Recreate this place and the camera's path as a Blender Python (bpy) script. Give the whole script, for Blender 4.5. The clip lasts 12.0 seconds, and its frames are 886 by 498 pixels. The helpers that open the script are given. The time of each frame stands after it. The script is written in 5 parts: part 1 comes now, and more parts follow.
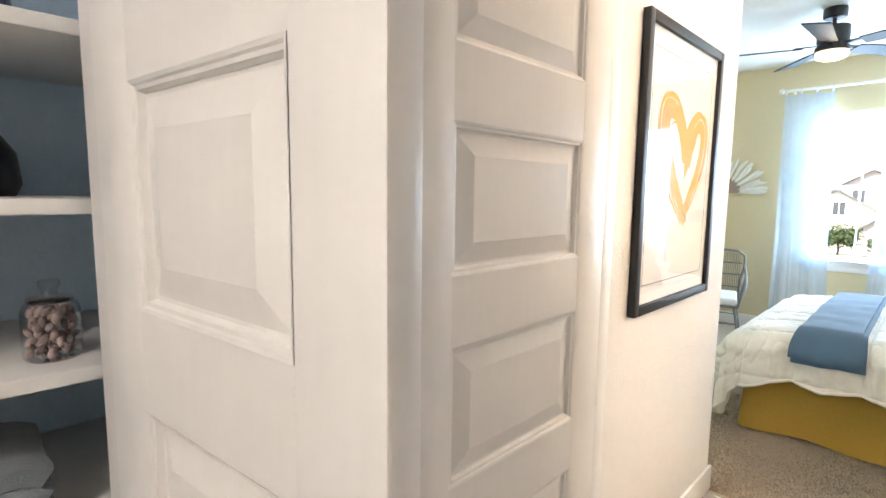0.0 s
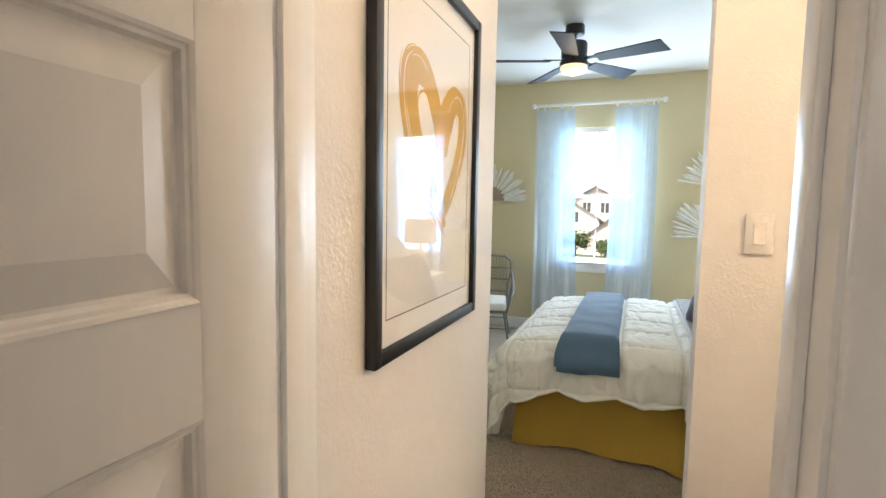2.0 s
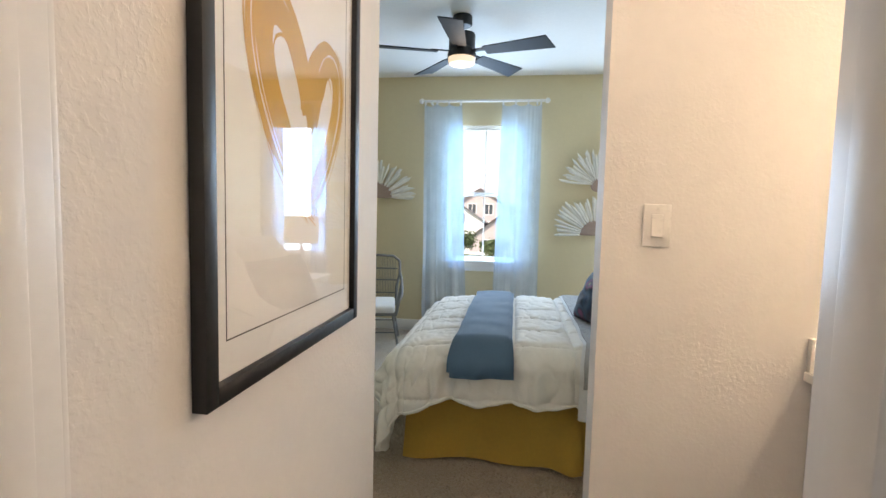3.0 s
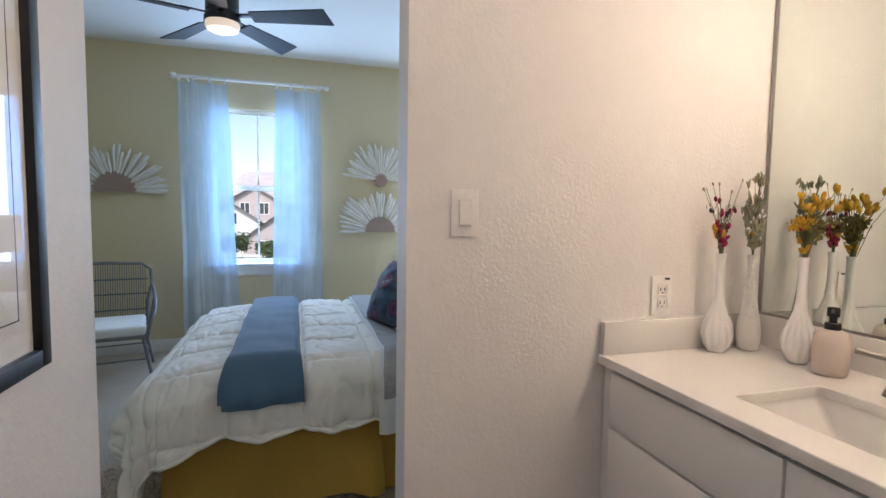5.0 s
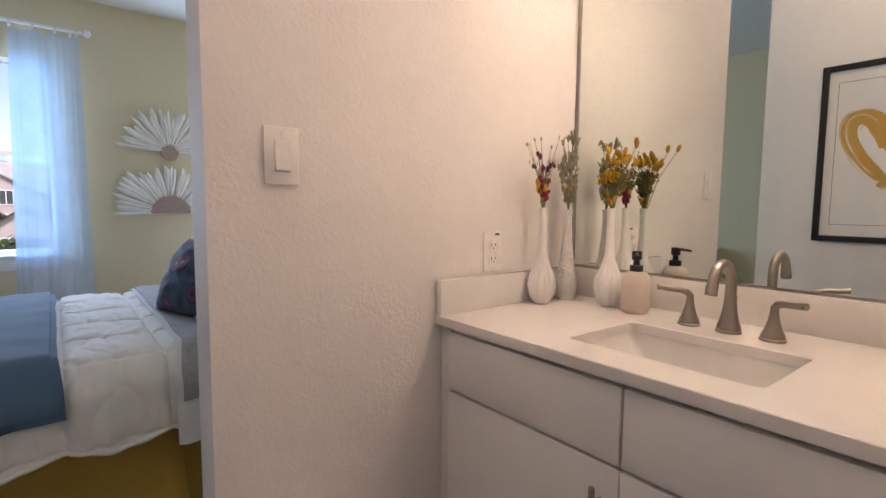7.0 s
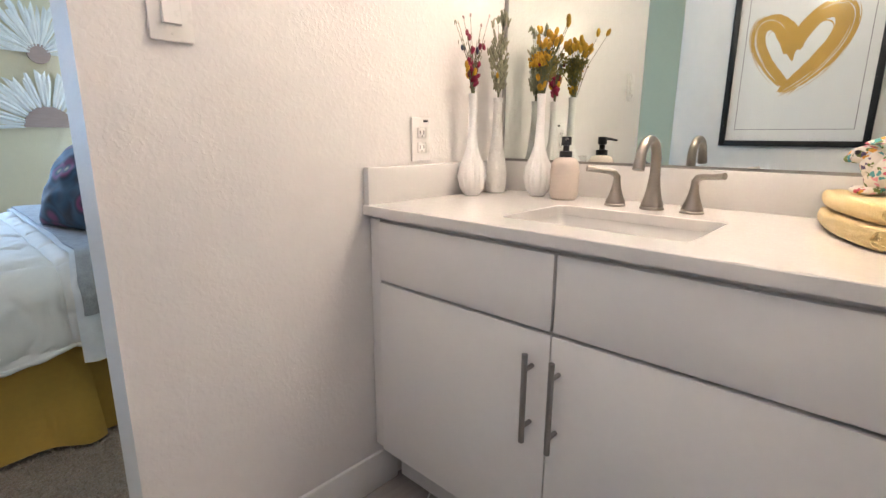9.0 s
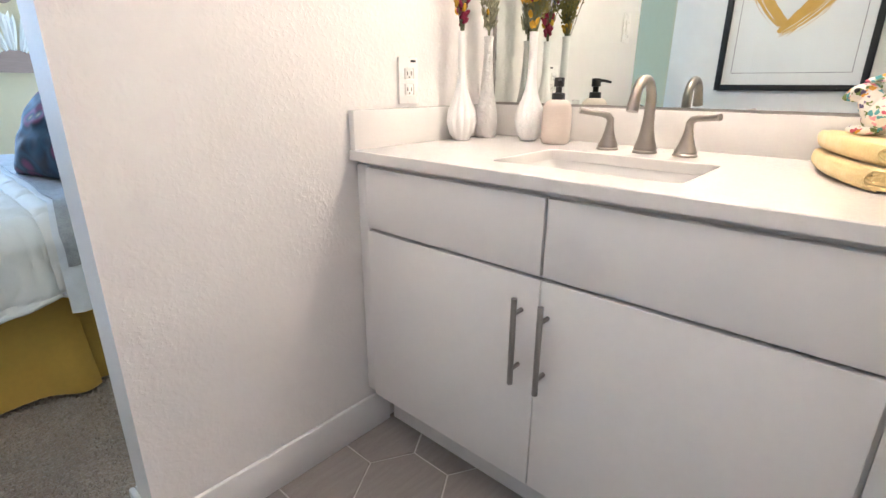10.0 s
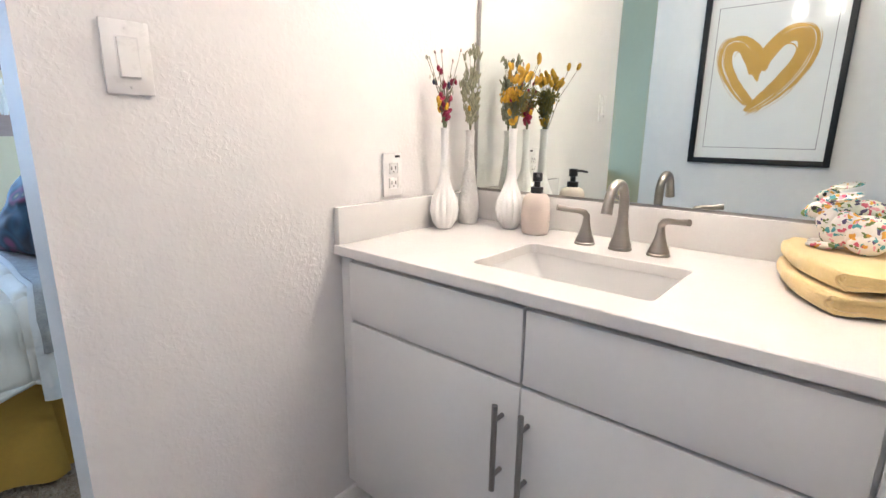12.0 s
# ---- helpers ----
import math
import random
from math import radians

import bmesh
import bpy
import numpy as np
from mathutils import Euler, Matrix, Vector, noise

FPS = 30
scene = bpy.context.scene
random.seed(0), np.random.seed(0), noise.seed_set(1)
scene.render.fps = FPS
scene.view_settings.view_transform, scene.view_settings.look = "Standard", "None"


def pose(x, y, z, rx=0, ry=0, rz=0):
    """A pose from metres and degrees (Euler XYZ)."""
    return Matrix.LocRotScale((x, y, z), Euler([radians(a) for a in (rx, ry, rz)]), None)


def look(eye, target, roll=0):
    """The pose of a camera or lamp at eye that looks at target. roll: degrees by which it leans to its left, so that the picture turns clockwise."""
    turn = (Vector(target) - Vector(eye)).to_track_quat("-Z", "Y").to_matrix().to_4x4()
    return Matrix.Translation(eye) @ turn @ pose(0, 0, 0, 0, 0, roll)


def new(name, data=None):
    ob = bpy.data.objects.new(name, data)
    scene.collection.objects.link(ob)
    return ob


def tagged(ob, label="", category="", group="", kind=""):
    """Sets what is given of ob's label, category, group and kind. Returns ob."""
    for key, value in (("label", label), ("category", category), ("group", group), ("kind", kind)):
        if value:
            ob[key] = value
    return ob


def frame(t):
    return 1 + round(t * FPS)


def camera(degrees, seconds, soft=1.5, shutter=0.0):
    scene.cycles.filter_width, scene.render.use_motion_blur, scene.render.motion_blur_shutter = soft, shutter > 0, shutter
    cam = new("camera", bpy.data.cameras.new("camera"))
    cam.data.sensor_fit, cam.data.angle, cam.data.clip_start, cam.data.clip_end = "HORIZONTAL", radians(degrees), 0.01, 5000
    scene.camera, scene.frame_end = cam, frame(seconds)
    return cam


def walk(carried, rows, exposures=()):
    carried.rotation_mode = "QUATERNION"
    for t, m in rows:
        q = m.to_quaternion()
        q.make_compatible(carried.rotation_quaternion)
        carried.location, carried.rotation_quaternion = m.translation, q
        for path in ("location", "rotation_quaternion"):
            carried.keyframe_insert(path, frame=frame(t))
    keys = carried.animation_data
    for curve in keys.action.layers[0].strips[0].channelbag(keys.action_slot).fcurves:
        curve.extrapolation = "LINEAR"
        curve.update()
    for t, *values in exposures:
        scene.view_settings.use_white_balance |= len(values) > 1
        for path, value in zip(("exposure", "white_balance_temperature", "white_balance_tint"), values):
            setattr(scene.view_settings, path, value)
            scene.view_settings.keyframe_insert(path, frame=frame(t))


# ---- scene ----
cam = camera(84.2, 12.0)
PATH = [
    (0, (0.049, 0.083, 1.348), (-1.363, 1.481, 1.123), 0.7),
    (0.5, (0.023, 0.241, 1.346), (-1.239, 1.778, 1.138), 0.7),
    (1, (-0.02, 0.374, 1.334), (-1.109, 2.041, 1.145), 0.7),
    (1.5, (-0.07, 0.503, 1.32), (-0.988, 2.272, 1.145), 0.7),
    (2, (-0.1, 0.672, 1.312), (-0.825, 2.528, 1.141), 1.0),
    (2.5, (-0.122, 0.815, 1.289), (-0.626, 2.743, 1.124), 1.3),
    (4.3, (-0.214, 1.072, 1.257), (0.039, 3.051, 1.11), 1.0),
    (4.5, (-0.2, 1.11, 1.25), (0.143, 3.075, 1.105), 0.9),
    (5, (-0.172, 1.196, 1.244), (0.408, 3.105, 1.102), 0.9),
    (5.5, (-0.147, 1.259, 1.218), (0.635, 3.094, 1.077), 0.8),
    (6, (-0.155, 1.297, 1.198), (0.804, 3.047, 1.05), 0.8),
    (6.5, (-0.15, 1.322, 1.174), (0.967, 2.973, 1.013), 0.5),
    (7, (-0.136, 1.353, 1.144), (1.102, 2.915, 0.969), 0.5),
    (9, (-0.113, 1.391, 1.023), (1.316, 2.716, 0.572), 0.3),
    (9.5, (-0.109, 1.398, 1.0), (1.317, 2.686, 0.445), 0.3),
    (10, (-0.101, 1.396, 1.006), (1.313, 2.657, 0.366), 0.2),
    (10.5, (-0.101, 1.4, 1.039), (1.312, 2.637, 0.349), 0.3),
    (11, (-0.093, 1.401, 1.071), (1.334, 2.634, 0.406), 0.4),
    (11.5, (-0.095, 1.4, 1.104), (1.365, 2.634, 0.515), 0.7),
    (12, (-0.083, 1.398, 1.13), (1.404, 2.653, 0.665), 0.7),
]
EXPOSURES = [(0.0, 2.62, 7150, 14), (1.0, 2.25, 8000, 14), (2.5, 1.66, 7600, 16), (4.5, 1.10, 6400, 18), (5.5, 1.03, 6250, 20), (7.0, 0.97, 6750, 26), (9.0, 1.76, 5950, 16), (10.5, 2.22, 5620, 14), (12.0, 1.92, 5500, 14)]
walk(cam, [(t, look(eye, target, roll)) for t, eye, target, roll in PATH], EXPOSURES)

# ---- world, sun, lamps ----
SUN_UP, SUN_TURN = radians(48), radians(200)
world = bpy.data.worlds.new("sky")
scene.world = world
world.use_nodes = True
wn, wl = world.node_tree.nodes, world.node_tree.links
sky = wn.new("ShaderNodeTexSky")
sky.sky_type, sky.sun_disc, sky.sun_elevation, sky.sun_rotation = "NISHITA", False, SUN_UP, SUN_TURN
wn["Background"].inputs["Strength"].default_value = 0.10
wl.new(sky.outputs["Color"], wn["Background"].inputs["Color"])

# plan, in metres: floor at z 0, the bath's switch wall at y 2.40, the mirror wall at x 1.265
CEIL = 2.63
WIN_Y = 5.95


def lamp(name, kind, power, colour, place, radius=0.05, size=None, target=None):
    data = bpy.data.lights.new(name, kind)
    data.energy, data.color = power, colour
    if kind == "AREA":
        data.shape, data.size, data.size_y = "RECTANGLE", size[0], size[1]
    else:
        data.shadow_soft_size = radius
    ob = new(name, data)
    ob.matrix_world = look(place, target) if target else Matrix.Translation(place)
    return ob


sun_data = bpy.data.lights.new("sun", "SUN")
sun_data.energy, sun_data.angle, sun_data.color = 2.0, radians(0.5), (1.0, 0.95, 0.88)
sun = new("sun", sun_data)
sun.matrix_world = look((0, 0, 0), (-math.sin(SUN_TURN) * math.cos(SUN_UP), -math.cos(SUN_TURN) * math.cos(SUN_UP), -math.sin(SUN_UP)))

WARM = (1.0, 0.80, 0.60)
SHADE_Y = (1.96, 1.74, 1.52)
for y in SHADE_Y:
    lamp("vanity_bulb", "POINT", 0.86, WARM, (1.13, y, 2.065), 0.04)
lamp("fan_bulb", "POINT", 1.0, (1.0, 0.82, 0.62), (-0.57, 4.42, 2.255), 0.08)
# invented lamp out of view, brightens the closet and its open door
lamp("hall_fill_lamp", "POINT", 3.6, (0.96, 0.97, 1.0), (-0.04, -0.95, 2.08), 0.10)
# unseen fill, added to lift the cabinet fronts and lower wall
lamp("bath_fill_lamp", "POINT", 2.4, WARM, (-0.10, 1.95, CEIL - 0.10), 0.10)
lamp("bedside_bulb", "POINT", 0.5, (1.0, 0.78, 0.55), (0.98, 5.30, 1.20), 0.05)
DAY = (0.48, 0.72, 1.0)
lamp("window_daylight", "AREA", 16.0, DAY, (-0.485, WIN_Y + 0.042, 1.45), size=(0.72, 1.34), target=(-0.485, 0, 1.2))
lamp("window_daylight", "AREA", 16.0, DAY, (1.30, WIN_Y + 0.042, 1.45), size=(0.62, 1.34), target=(1.30, 0, 1.2))

# ---- materials ----


def mat(name, colour, rough=0.5, metal=0.0, vary=0.06, scale=3.0, fine=60.0, bump=0.0, bump_scale=80.0, spec=0.5, coat=0.0, stretch=(1, 1, 1), island=0.0, sheen=0.0, each=0.0):
    """A plain surface: base colour that varies at two scales, roughness that varies, fine relief."""
    m = bpy.data.materials.new(name)
    m.use_nodes = True
    n, l = m.node_tree.nodes, m.node_tree.links
    p = n["Principled BSDF"]
    p.inputs["Metallic"].default_value, p.inputs["Specular IOR Level"].default_value, p.inputs["Coat Weight"].default_value = metal, spec, coat
    p.inputs["Sheen Weight"].default_value = sheen
    co, mp = n.new("ShaderNodeTexCoord"), n.new("ShaderNodeMapping")
    mp.inputs["Scale"].default_value = stretch
    l.new(co.outputs["Object"], mp.inputs["Vector"])
    big, small = n.new("ShaderNodeTexNoise"), n.new("ShaderNodeTexNoise")
    big.inputs["Scale"].default_value, small.inputs["Scale"].default_value = scale, fine
    big.inputs["Detail"].default_value, small.inputs["Detail"].default_value = 4, 3
    for t in (big, small):
        l.new(mp.outputs["Vector"], t.inputs["Vector"])
    add = n.new("ShaderNodeMath")
    add.operation = "ADD"
    l.new(big.outputs["Fac"], add.inputs[0]), l.new(small.outputs["Fac"], add.inputs[1])
    last = add.outputs[0]
    if island or each:
        src = n.new("ShaderNodeNewGeometry").outputs["Random Per Island"] if island else n.new("ShaderNodeObjectInfo").outputs["Random"]
        ma = n.new("ShaderNodeMath")
        ma.operation = "MULTIPLY_ADD"
        ma.inputs[1].default_value = (island or each) / max(vary, 0.01)
        l.new(src, ma.inputs[0]), l.new(last, ma.inputs[2])
        last = ma.outputs[0]
    ramp = n.new("ShaderNodeMapRange")
    ramp.inputs["From Min"].default_value, ramp.inputs["From Max"].default_value = 0.4, 1.6 + ((island or each) / max(vary, 0.01))
    ramp.inputs["To Min"].default_value, ramp.inputs["To Max"].default_value = 1 - 1.5 * vary - (island or each), 1 + vary
    l.new(last, ramp.inputs["Value"])
    mul = n.new("ShaderNodeVectorMath")
    mul.operation = "MULTIPLY"
    mul.inputs[0].default_value = colour
    l.new(ramp.outputs["Result"], mul.inputs[1])
    l.new(mul.outputs["Vector"], p.inputs["Base Color"])
    rr = n.new("ShaderNodeMapRange")
    rr.inputs["To Min"].default_value, rr.inputs["To Max"].default_value = max(rough - 0.06, 0.02), min(rough + 0.08, 1)
    l.new(small.outputs["Fac"], rr.inputs["Value"]), l.new(rr.outputs["Result"], p.inputs["Roughness"])
    if bump:
        bn, b = n.new("ShaderNodeTexNoise"), n.new("ShaderNodeBump")
        bn.inputs["Scale"].default_value, bn.inputs["Detail"].default_value = bump_scale, 3
        b.inputs["Strength"].default_value, b.inputs["Distance"].default_value = 1.0, bump
        l.new(mp.outputs["Vector"], bn.inputs["Vector"]), l.new(bn.outputs["Fac"], b.inputs["Height"]), l.new(b.outputs["Normal"], p.inputs["Normal"])
    return m


def wall_mat(name, colour, relief):
    """Painted drywall with a rolled orange-peel and trowelled texture."""
    m = mat(name, colour, 0.62, vary=0.03, scale=1.2, fine=25, spec=0.35)
    n, l = m.node_tree.nodes, m.node_tree.links
    p = n["Principled BSDF"]
    co = n.new("ShaderNodeTexCoord")
    hs = []
    for sc, dt, ds in ((88, 2, 0.35), (210, 3, 0.0)):
        t = n.new("ShaderNodeTexNoise")
        t.inputs["Scale"].default_value, t.inputs["Detail"].default_value, t.inputs["Distortion"].default_value = sc, dt, ds
        l.new(co.outputs["Object"], t.inputs["Vector"])
        hs.append(t)
    step = n.new("ShaderNodeMapRange")
    step.inputs["From Min"].default_value, step.inputs["From Max"].default_value = 0.44, 0.64
    l.new(hs[0].outputs["Fac"], step.inputs["Value"])
    mix = n.new("ShaderNodeMath")
    mix.operation = "MULTIPLY_ADD"
    mix.inputs[1].default_value = 0.28
    l.new(hs[1].outputs["Fac"], mix.inputs[0]), l.new(step.outputs["Result"], mix.inputs[2])
    b = n.new("ShaderNodeBump")
    b.inputs["Strength"].default_value, b.inputs["Distance"].default_value = 1.0, relief
    l.new(mix.outputs[0], b.inputs["Height"]), l.new(b.outputs["Normal"], p.inputs["Normal"])
    return m


def glass_mat(name, tint=(1, 1, 1), rough=0.0, gloss=1.0):
    """Thin clear glass: clear, with a mirror-like sheen that grows to the grazing angles."""
    m = bpy.data.materials.new(name)
    m.use_nodes = True
    n, l = m.node_tree.nodes, m.node_tree.links
    n.remove(n["Principled BSDF"])
    out = n["Material Output"]
    tr, gl, mx, lw = n.new("ShaderNodeBsdfTransparent"), n.new("ShaderNodeBsdfGlossy"), n.new("ShaderNodeMixShader"), n.new("ShaderNodeLayerWeight")
    tr.inputs["Color"].default_value = (*tint, 1)
    gl.inputs["Roughness"].default_value = rough
    lw.inputs["Blend"].default_value = 0.5
    p, k = n.new("ShaderNodeMath"), n.new("ShaderNodeMath")
    p.operation, k.operation = "POWER", "MULTIPLY_ADD"
    p.inputs[1].default_value, k.inputs[1].default_value, k.inputs[2].default_value = 4.0, 0.9 * gloss, 0.04 * gloss
    k.use_clamp = True
    l.new(lw.outputs["Facing"], p.inputs[0]), l.new(p.outputs[0], k.inputs[0]), l.new(k.outputs[0], mx.inputs["Fac"])
    l.new(tr.outputs["BSDF"], mx.inputs[1]), l.new(gl.outputs["BSDF"], mx.inputs[2]), l.new(mx.outputs["Shader"], out.inputs["Surface"])
    return m


def sheer_mat(name):
    """Sheer white voile: part clear, part light passing through, fine weave; blue daylight is painted into what passes.
    """
    m = bpy.data.materials.new(name)
    m.use_nodes = True
    n, l = m.node_tree.nodes, m.node_tree.links
    n.remove(n["Principled BSDF"])
    out = n["Material Output"]
    tr, tl, df = n.new("ShaderNodeBsdfTransparent"), n.new("ShaderNodeBsdfTranslucent"), n.new("ShaderNodeBsdfDiffuse")
    # translucent and transparent colours carry the window's blue daylight cast; the cloth is white
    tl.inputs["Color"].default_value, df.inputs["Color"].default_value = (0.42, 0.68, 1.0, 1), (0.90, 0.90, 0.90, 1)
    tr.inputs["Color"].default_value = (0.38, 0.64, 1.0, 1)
    a, b = n.new("ShaderNodeMixShader"), n.new("ShaderNodeMixShader")
    co, no, mr = n.new("ShaderNodeTexCoord"), n.new("ShaderNodeTexNoise"), n.new("ShaderNodeMapRange")
    no.inputs["Scale"].default_value = 9
    mr.inputs["To Min"].default_value, mr.inputs["To Max"].default_value = 0.56, 0.70
    l.new(co.outputs["Object"], no.inputs["Vector"]), l.new(no.outputs["Fac"], mr.inputs["Value"])
    a.inputs["Fac"].default_value = 0.15
    l.new(df.outputs["BSDF"], a.inputs[1]), l.new(tl.outputs["BSDF"], a.inputs[2])
    l.new(tr.outputs["BSDF"], b.inputs[1]), l.new(a.outputs["Shader"], b.inputs[2])
    l.new(mr.outputs["Result"], b.inputs["Fac"])
    l.new(b.outputs["Shader"], out.inputs["Surface"])
    return m


def glow_mat(name, colour, strength):
    m = bpy.data.materials.new(name)
    m.use_nodes = True
    p = m.node_tree.nodes["Principled BSDF"]
    p.inputs["Base Color"].default_value = (0.9, 0.9, 0.88, 1)
    p.inputs["Emission Color"].default_value, p.inputs["Emission Strength"].default_value = (*colour, 1), strength
    return m


def floral_mat(name):
    """White cloth printed with many small coloured flowers and leaves."""
    m = mat(name, (0.8, 0.78, 0.72), 0.85, vary=0.04)
    n, l = m.node_tree.nodes, m.node_tree.links
    p = n["Principled BSDF"]
    co, vo = n.new("ShaderNodeTexCoord"), n.new("ShaderNodeTexVoronoi")
    no = n.new("ShaderNodeTexNoise")
    no.inputs["Scale"].default_value = 60
    add = n.new("ShaderNodeVectorMath")
    add.operation = "MULTIPLY_ADD"
    add.inputs[1].default_value = (0.03, 0.03, 0.03)
    l.new(co.outputs["Object"], add.inputs[2]), l.new(no.outputs["Color"], add.inputs[0]), l.new(co.outputs["Object"], no.inputs["Vector"])
    vo.inputs["Scale"].default_value = 100
    l.new(add.outputs["Vector"], vo.inputs["Vector"])
    sep = n.new("ShaderNodeSeparateColor")
    l.new(vo.outputs["Color"], sep.inputs["Color"])
    cr = n.new("ShaderNodeValToRGB")
    cr.color_ramp.interpolation = "CONSTANT"
    cols = ((0.0, (0.10, 0.35, 0.38)), (0.16, (0.75, 0.72, 0.66)), (0.34, (0.60, 0.12, 0.18)), (0.46, (0.16, 0.22, 0.07)), (0.6, (0.78, 0.74, 0.68)), (0.74, (0.75, 0.38, 0.06)), (0.84, (0.75, 0.35, 0.42)), (0.92, (0.12, 0.10, 0.20)))
    while len(cr.color_ramp.elements) < len(cols):
        cr.color_ramp.elements.new(0.5)
    for e, (pos, c) in zip(cr.color_ramp.elements, cols):
        e.position, e.color = pos, (*c, 1)
    l.new(sep.outputs["Red"], cr.inputs["Fac"])
    edge = n.new("ShaderNodeMath")
    edge.operation = "LESS_THAN"
    edge.inputs[1].default_value = 0.54
    l.new(vo.outputs["Distance"], edge.inputs[0])
    mx = n.new("ShaderNodeMix")
    mx.data_type = "RGBA"
    mx.inputs["A"].default_value = (0.78, 0.75, 0.70, 1)
    l.new(edge.outputs[0], mx.inputs["Factor"]), l.new(cr.outputs["Color"], mx.inputs["B"])
    l.new(mx.outputs["Result"], p.inputs["Base Color"])
    return m


def cushion_mat(name):
    """Dark velvet with a peacock pattern of purple, teal and rose rings."""
    m = mat(name, (0.02, 0.02, 0.04), 0.7, sheen=0.08)
    n, l = m.node_tree.nodes, m.node_tree.links
    p = n["Principled BSDF"]
    co, vo, cr = n.new("ShaderNodeTexCoord"), n.new("ShaderNodeTexVoronoi"), n.new("ShaderNodeValToRGB")
    vo.inputs["Scale"].default_value = 10
    l.new(co.outputs["Object"], vo.inputs["Vector"]), l.new(vo.outputs["Distance"], cr.inputs["Fac"])
    cols = ((0.0, (0.30, 0.20, 0.12)), (0.14, (0.02, 0.02, 0.05)), (0.28, (0.16, 0.02, 0.09)), (0.42, (0.012, 0.02, 0.05)), (0.56, (0.02, 0.06, 0.12)), (0.75, (0.012, 0.012, 0.03)))
    while len(cr.color_ramp.elements) < len(cols):
        cr.color_ramp.elements.new(0.5)
    for e, (pos, c) in zip(cr.color_ramp.elements, cols):
        e.position, e.color = pos, (*c, 1)
    l.new(cr.outputs["Color"], p.inputs["Base Color"])
    return m


BATH_PAINT = wall_mat("bath_wall_paint", (0.78, 0.755, 0.73), 0.00030)
YELLOW_PAINT = wall_mat("yellow_wall_paint", (0.68, 0.585, 0.385), 0.0004)
CEIL_PAINT = wall_mat("ceiling_paint", (0.78, 0.78, 0.77), 0.0008)
# the blue is cool daylight on the closet walls, put into their colour
CLOSET_COOL_LIT = wall_mat("closet_cool_lit", (0.58, 0.75, 0.90), 0.0006)
TRIM = mat("trim_paint", (0.80, 0.79, 0.77), 0.32, vary=0.025, scale=2, bump=0.00015, bump_scale=40)
DOOR_PAINT = mat("door_paint", (0.78, 0.76, 0.73), 0.36, vary=0.03, scale=2, bump=0.0002, bump_scale=50, stretch=(1, 1, 0.12))
CABINET = mat("cabinet_lacquer", (0.80, 0.785, 0.765), 0.38, vary=0.02, scale=1.5)
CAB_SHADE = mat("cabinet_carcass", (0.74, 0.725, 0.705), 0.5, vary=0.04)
QUARTZ = mat("white_quartz", (0.75, 0.73, 0.70), 0.16, vary=0.03, scale=14, fine=180, coat=0.2)
PORCELAIN = mat("porcelain", (0.80, 0.785, 0.76), 0.10, vary=0.015, coat=0.4)
NICKEL = mat("brushed_nickel", (0.33, 0.30, 0.27), 0.30, 1.0, vary=0.06, fine=200, stretch=(1, 1, 6))
STEEL = mat("satin_steel", (0.36, 0.34, 0.32), 0.34, 1.0, vary=0.05, fine=200)
BLACK = mat("black_plastic", (0.012, 0.012, 0.013), 0.4, vary=0.05)
FRAME_BLACK = mat("black_frame", (0.010, 0.010, 0.011), 0.38, vary=0.08, bump=0.0002, bump_scale=90)
PLASTIC = mat("white_plastic", (0.80, 0.78, 0.75), 0.28, vary=0.02)
SLOT = mat("dark_slot", (0.03, 0.03, 0.03), 0.6)
PAPER = mat("art_paper", (0.80, 0.79, 0.77), 0.9, vary=0.015, bump=0.0001, bump_scale=300)
GOLD_INK = mat("mustard_ink", (0.60, 0.36, 0.07), 0.85, vary=0.12, scale=12)
INK = mat("dark_ink", (0.03, 0.03, 0.03), 0.8)
PANE = glass_mat("clear_glass", gloss=0.25)
JAR_GLASS = glass_mat("jar_glass", (0.93, 0.95, 0.96), gloss=2.4)
ART_GLASS = glass_mat("picture_glass", gloss=1.0)
SHEER = sheer_mat("sheer_voile")
VASE_WHITE = mat("white_ceramic", (0.80, 0.79, 0.77), 0.45, vary=0.02)
VASE_ROUGH = mat("rough_white_ceramic", (0.72, 0.70, 0.67), 0.5, vary=0.04, bump=0.005, bump_scale=120)
SOAP = mat("blush_stoneware", (0.60, 0.52, 0.455), 0.6, vary=0.05, fine=250, bump=0.0003, bump_scale=200)
TERRY = mat("yellow_terry", (0.80, 0.60, 0.27), 0.95, vary=0.10, scale=8, fine=240, bump=0.0016, bump_scale=420, sheen=0.3)
NAVY_TERRY = mat("navy_terry", (0.045, 0.085, 0.16), 0.95, vary=0.18, scale=9, fine=220, bump=0.005, bump_scale=240, sheen=0.4)
GREY_TERRY = mat("grey_terry", (0.20, 0.24, 0.27), 0.95, vary=0.12, bump=0.003, bump_scale=300, sheen=0.3)
JUTE = mat("jute_rope", (0.19, 0.13, 0.065), 0.9, vary=0.2, fine=300, bump=0.001, bump_scale=250)
COMFORTER = mat("white_cotton", (0.78, 0.76, 0.72), 0.9, vary=0.03, scale=5, bump=0.0022, bump_scale=30, sheen=0.15)
RUNNER = mat("slate_blue_knit", (0.075, 0.145, 0.235), 0.92, vary=0.10, scale=6, fine=260, bump=0.0012, bump_scale=320, sheen=0.2)
SKIRT = mat("gold_bedskirt", (0.54, 0.335, 0.06), 0.8, vary=0.08, scale=5, bump=0.0006, bump_scale=260, sheen=0.1)
SEQUIN = mat("grey_sequin_knit", (0.36, 0.36, 0.37), 0.55, 0.2, vary=0.3, scale=40, fine=320, bump=0.004, bump_scale=230)
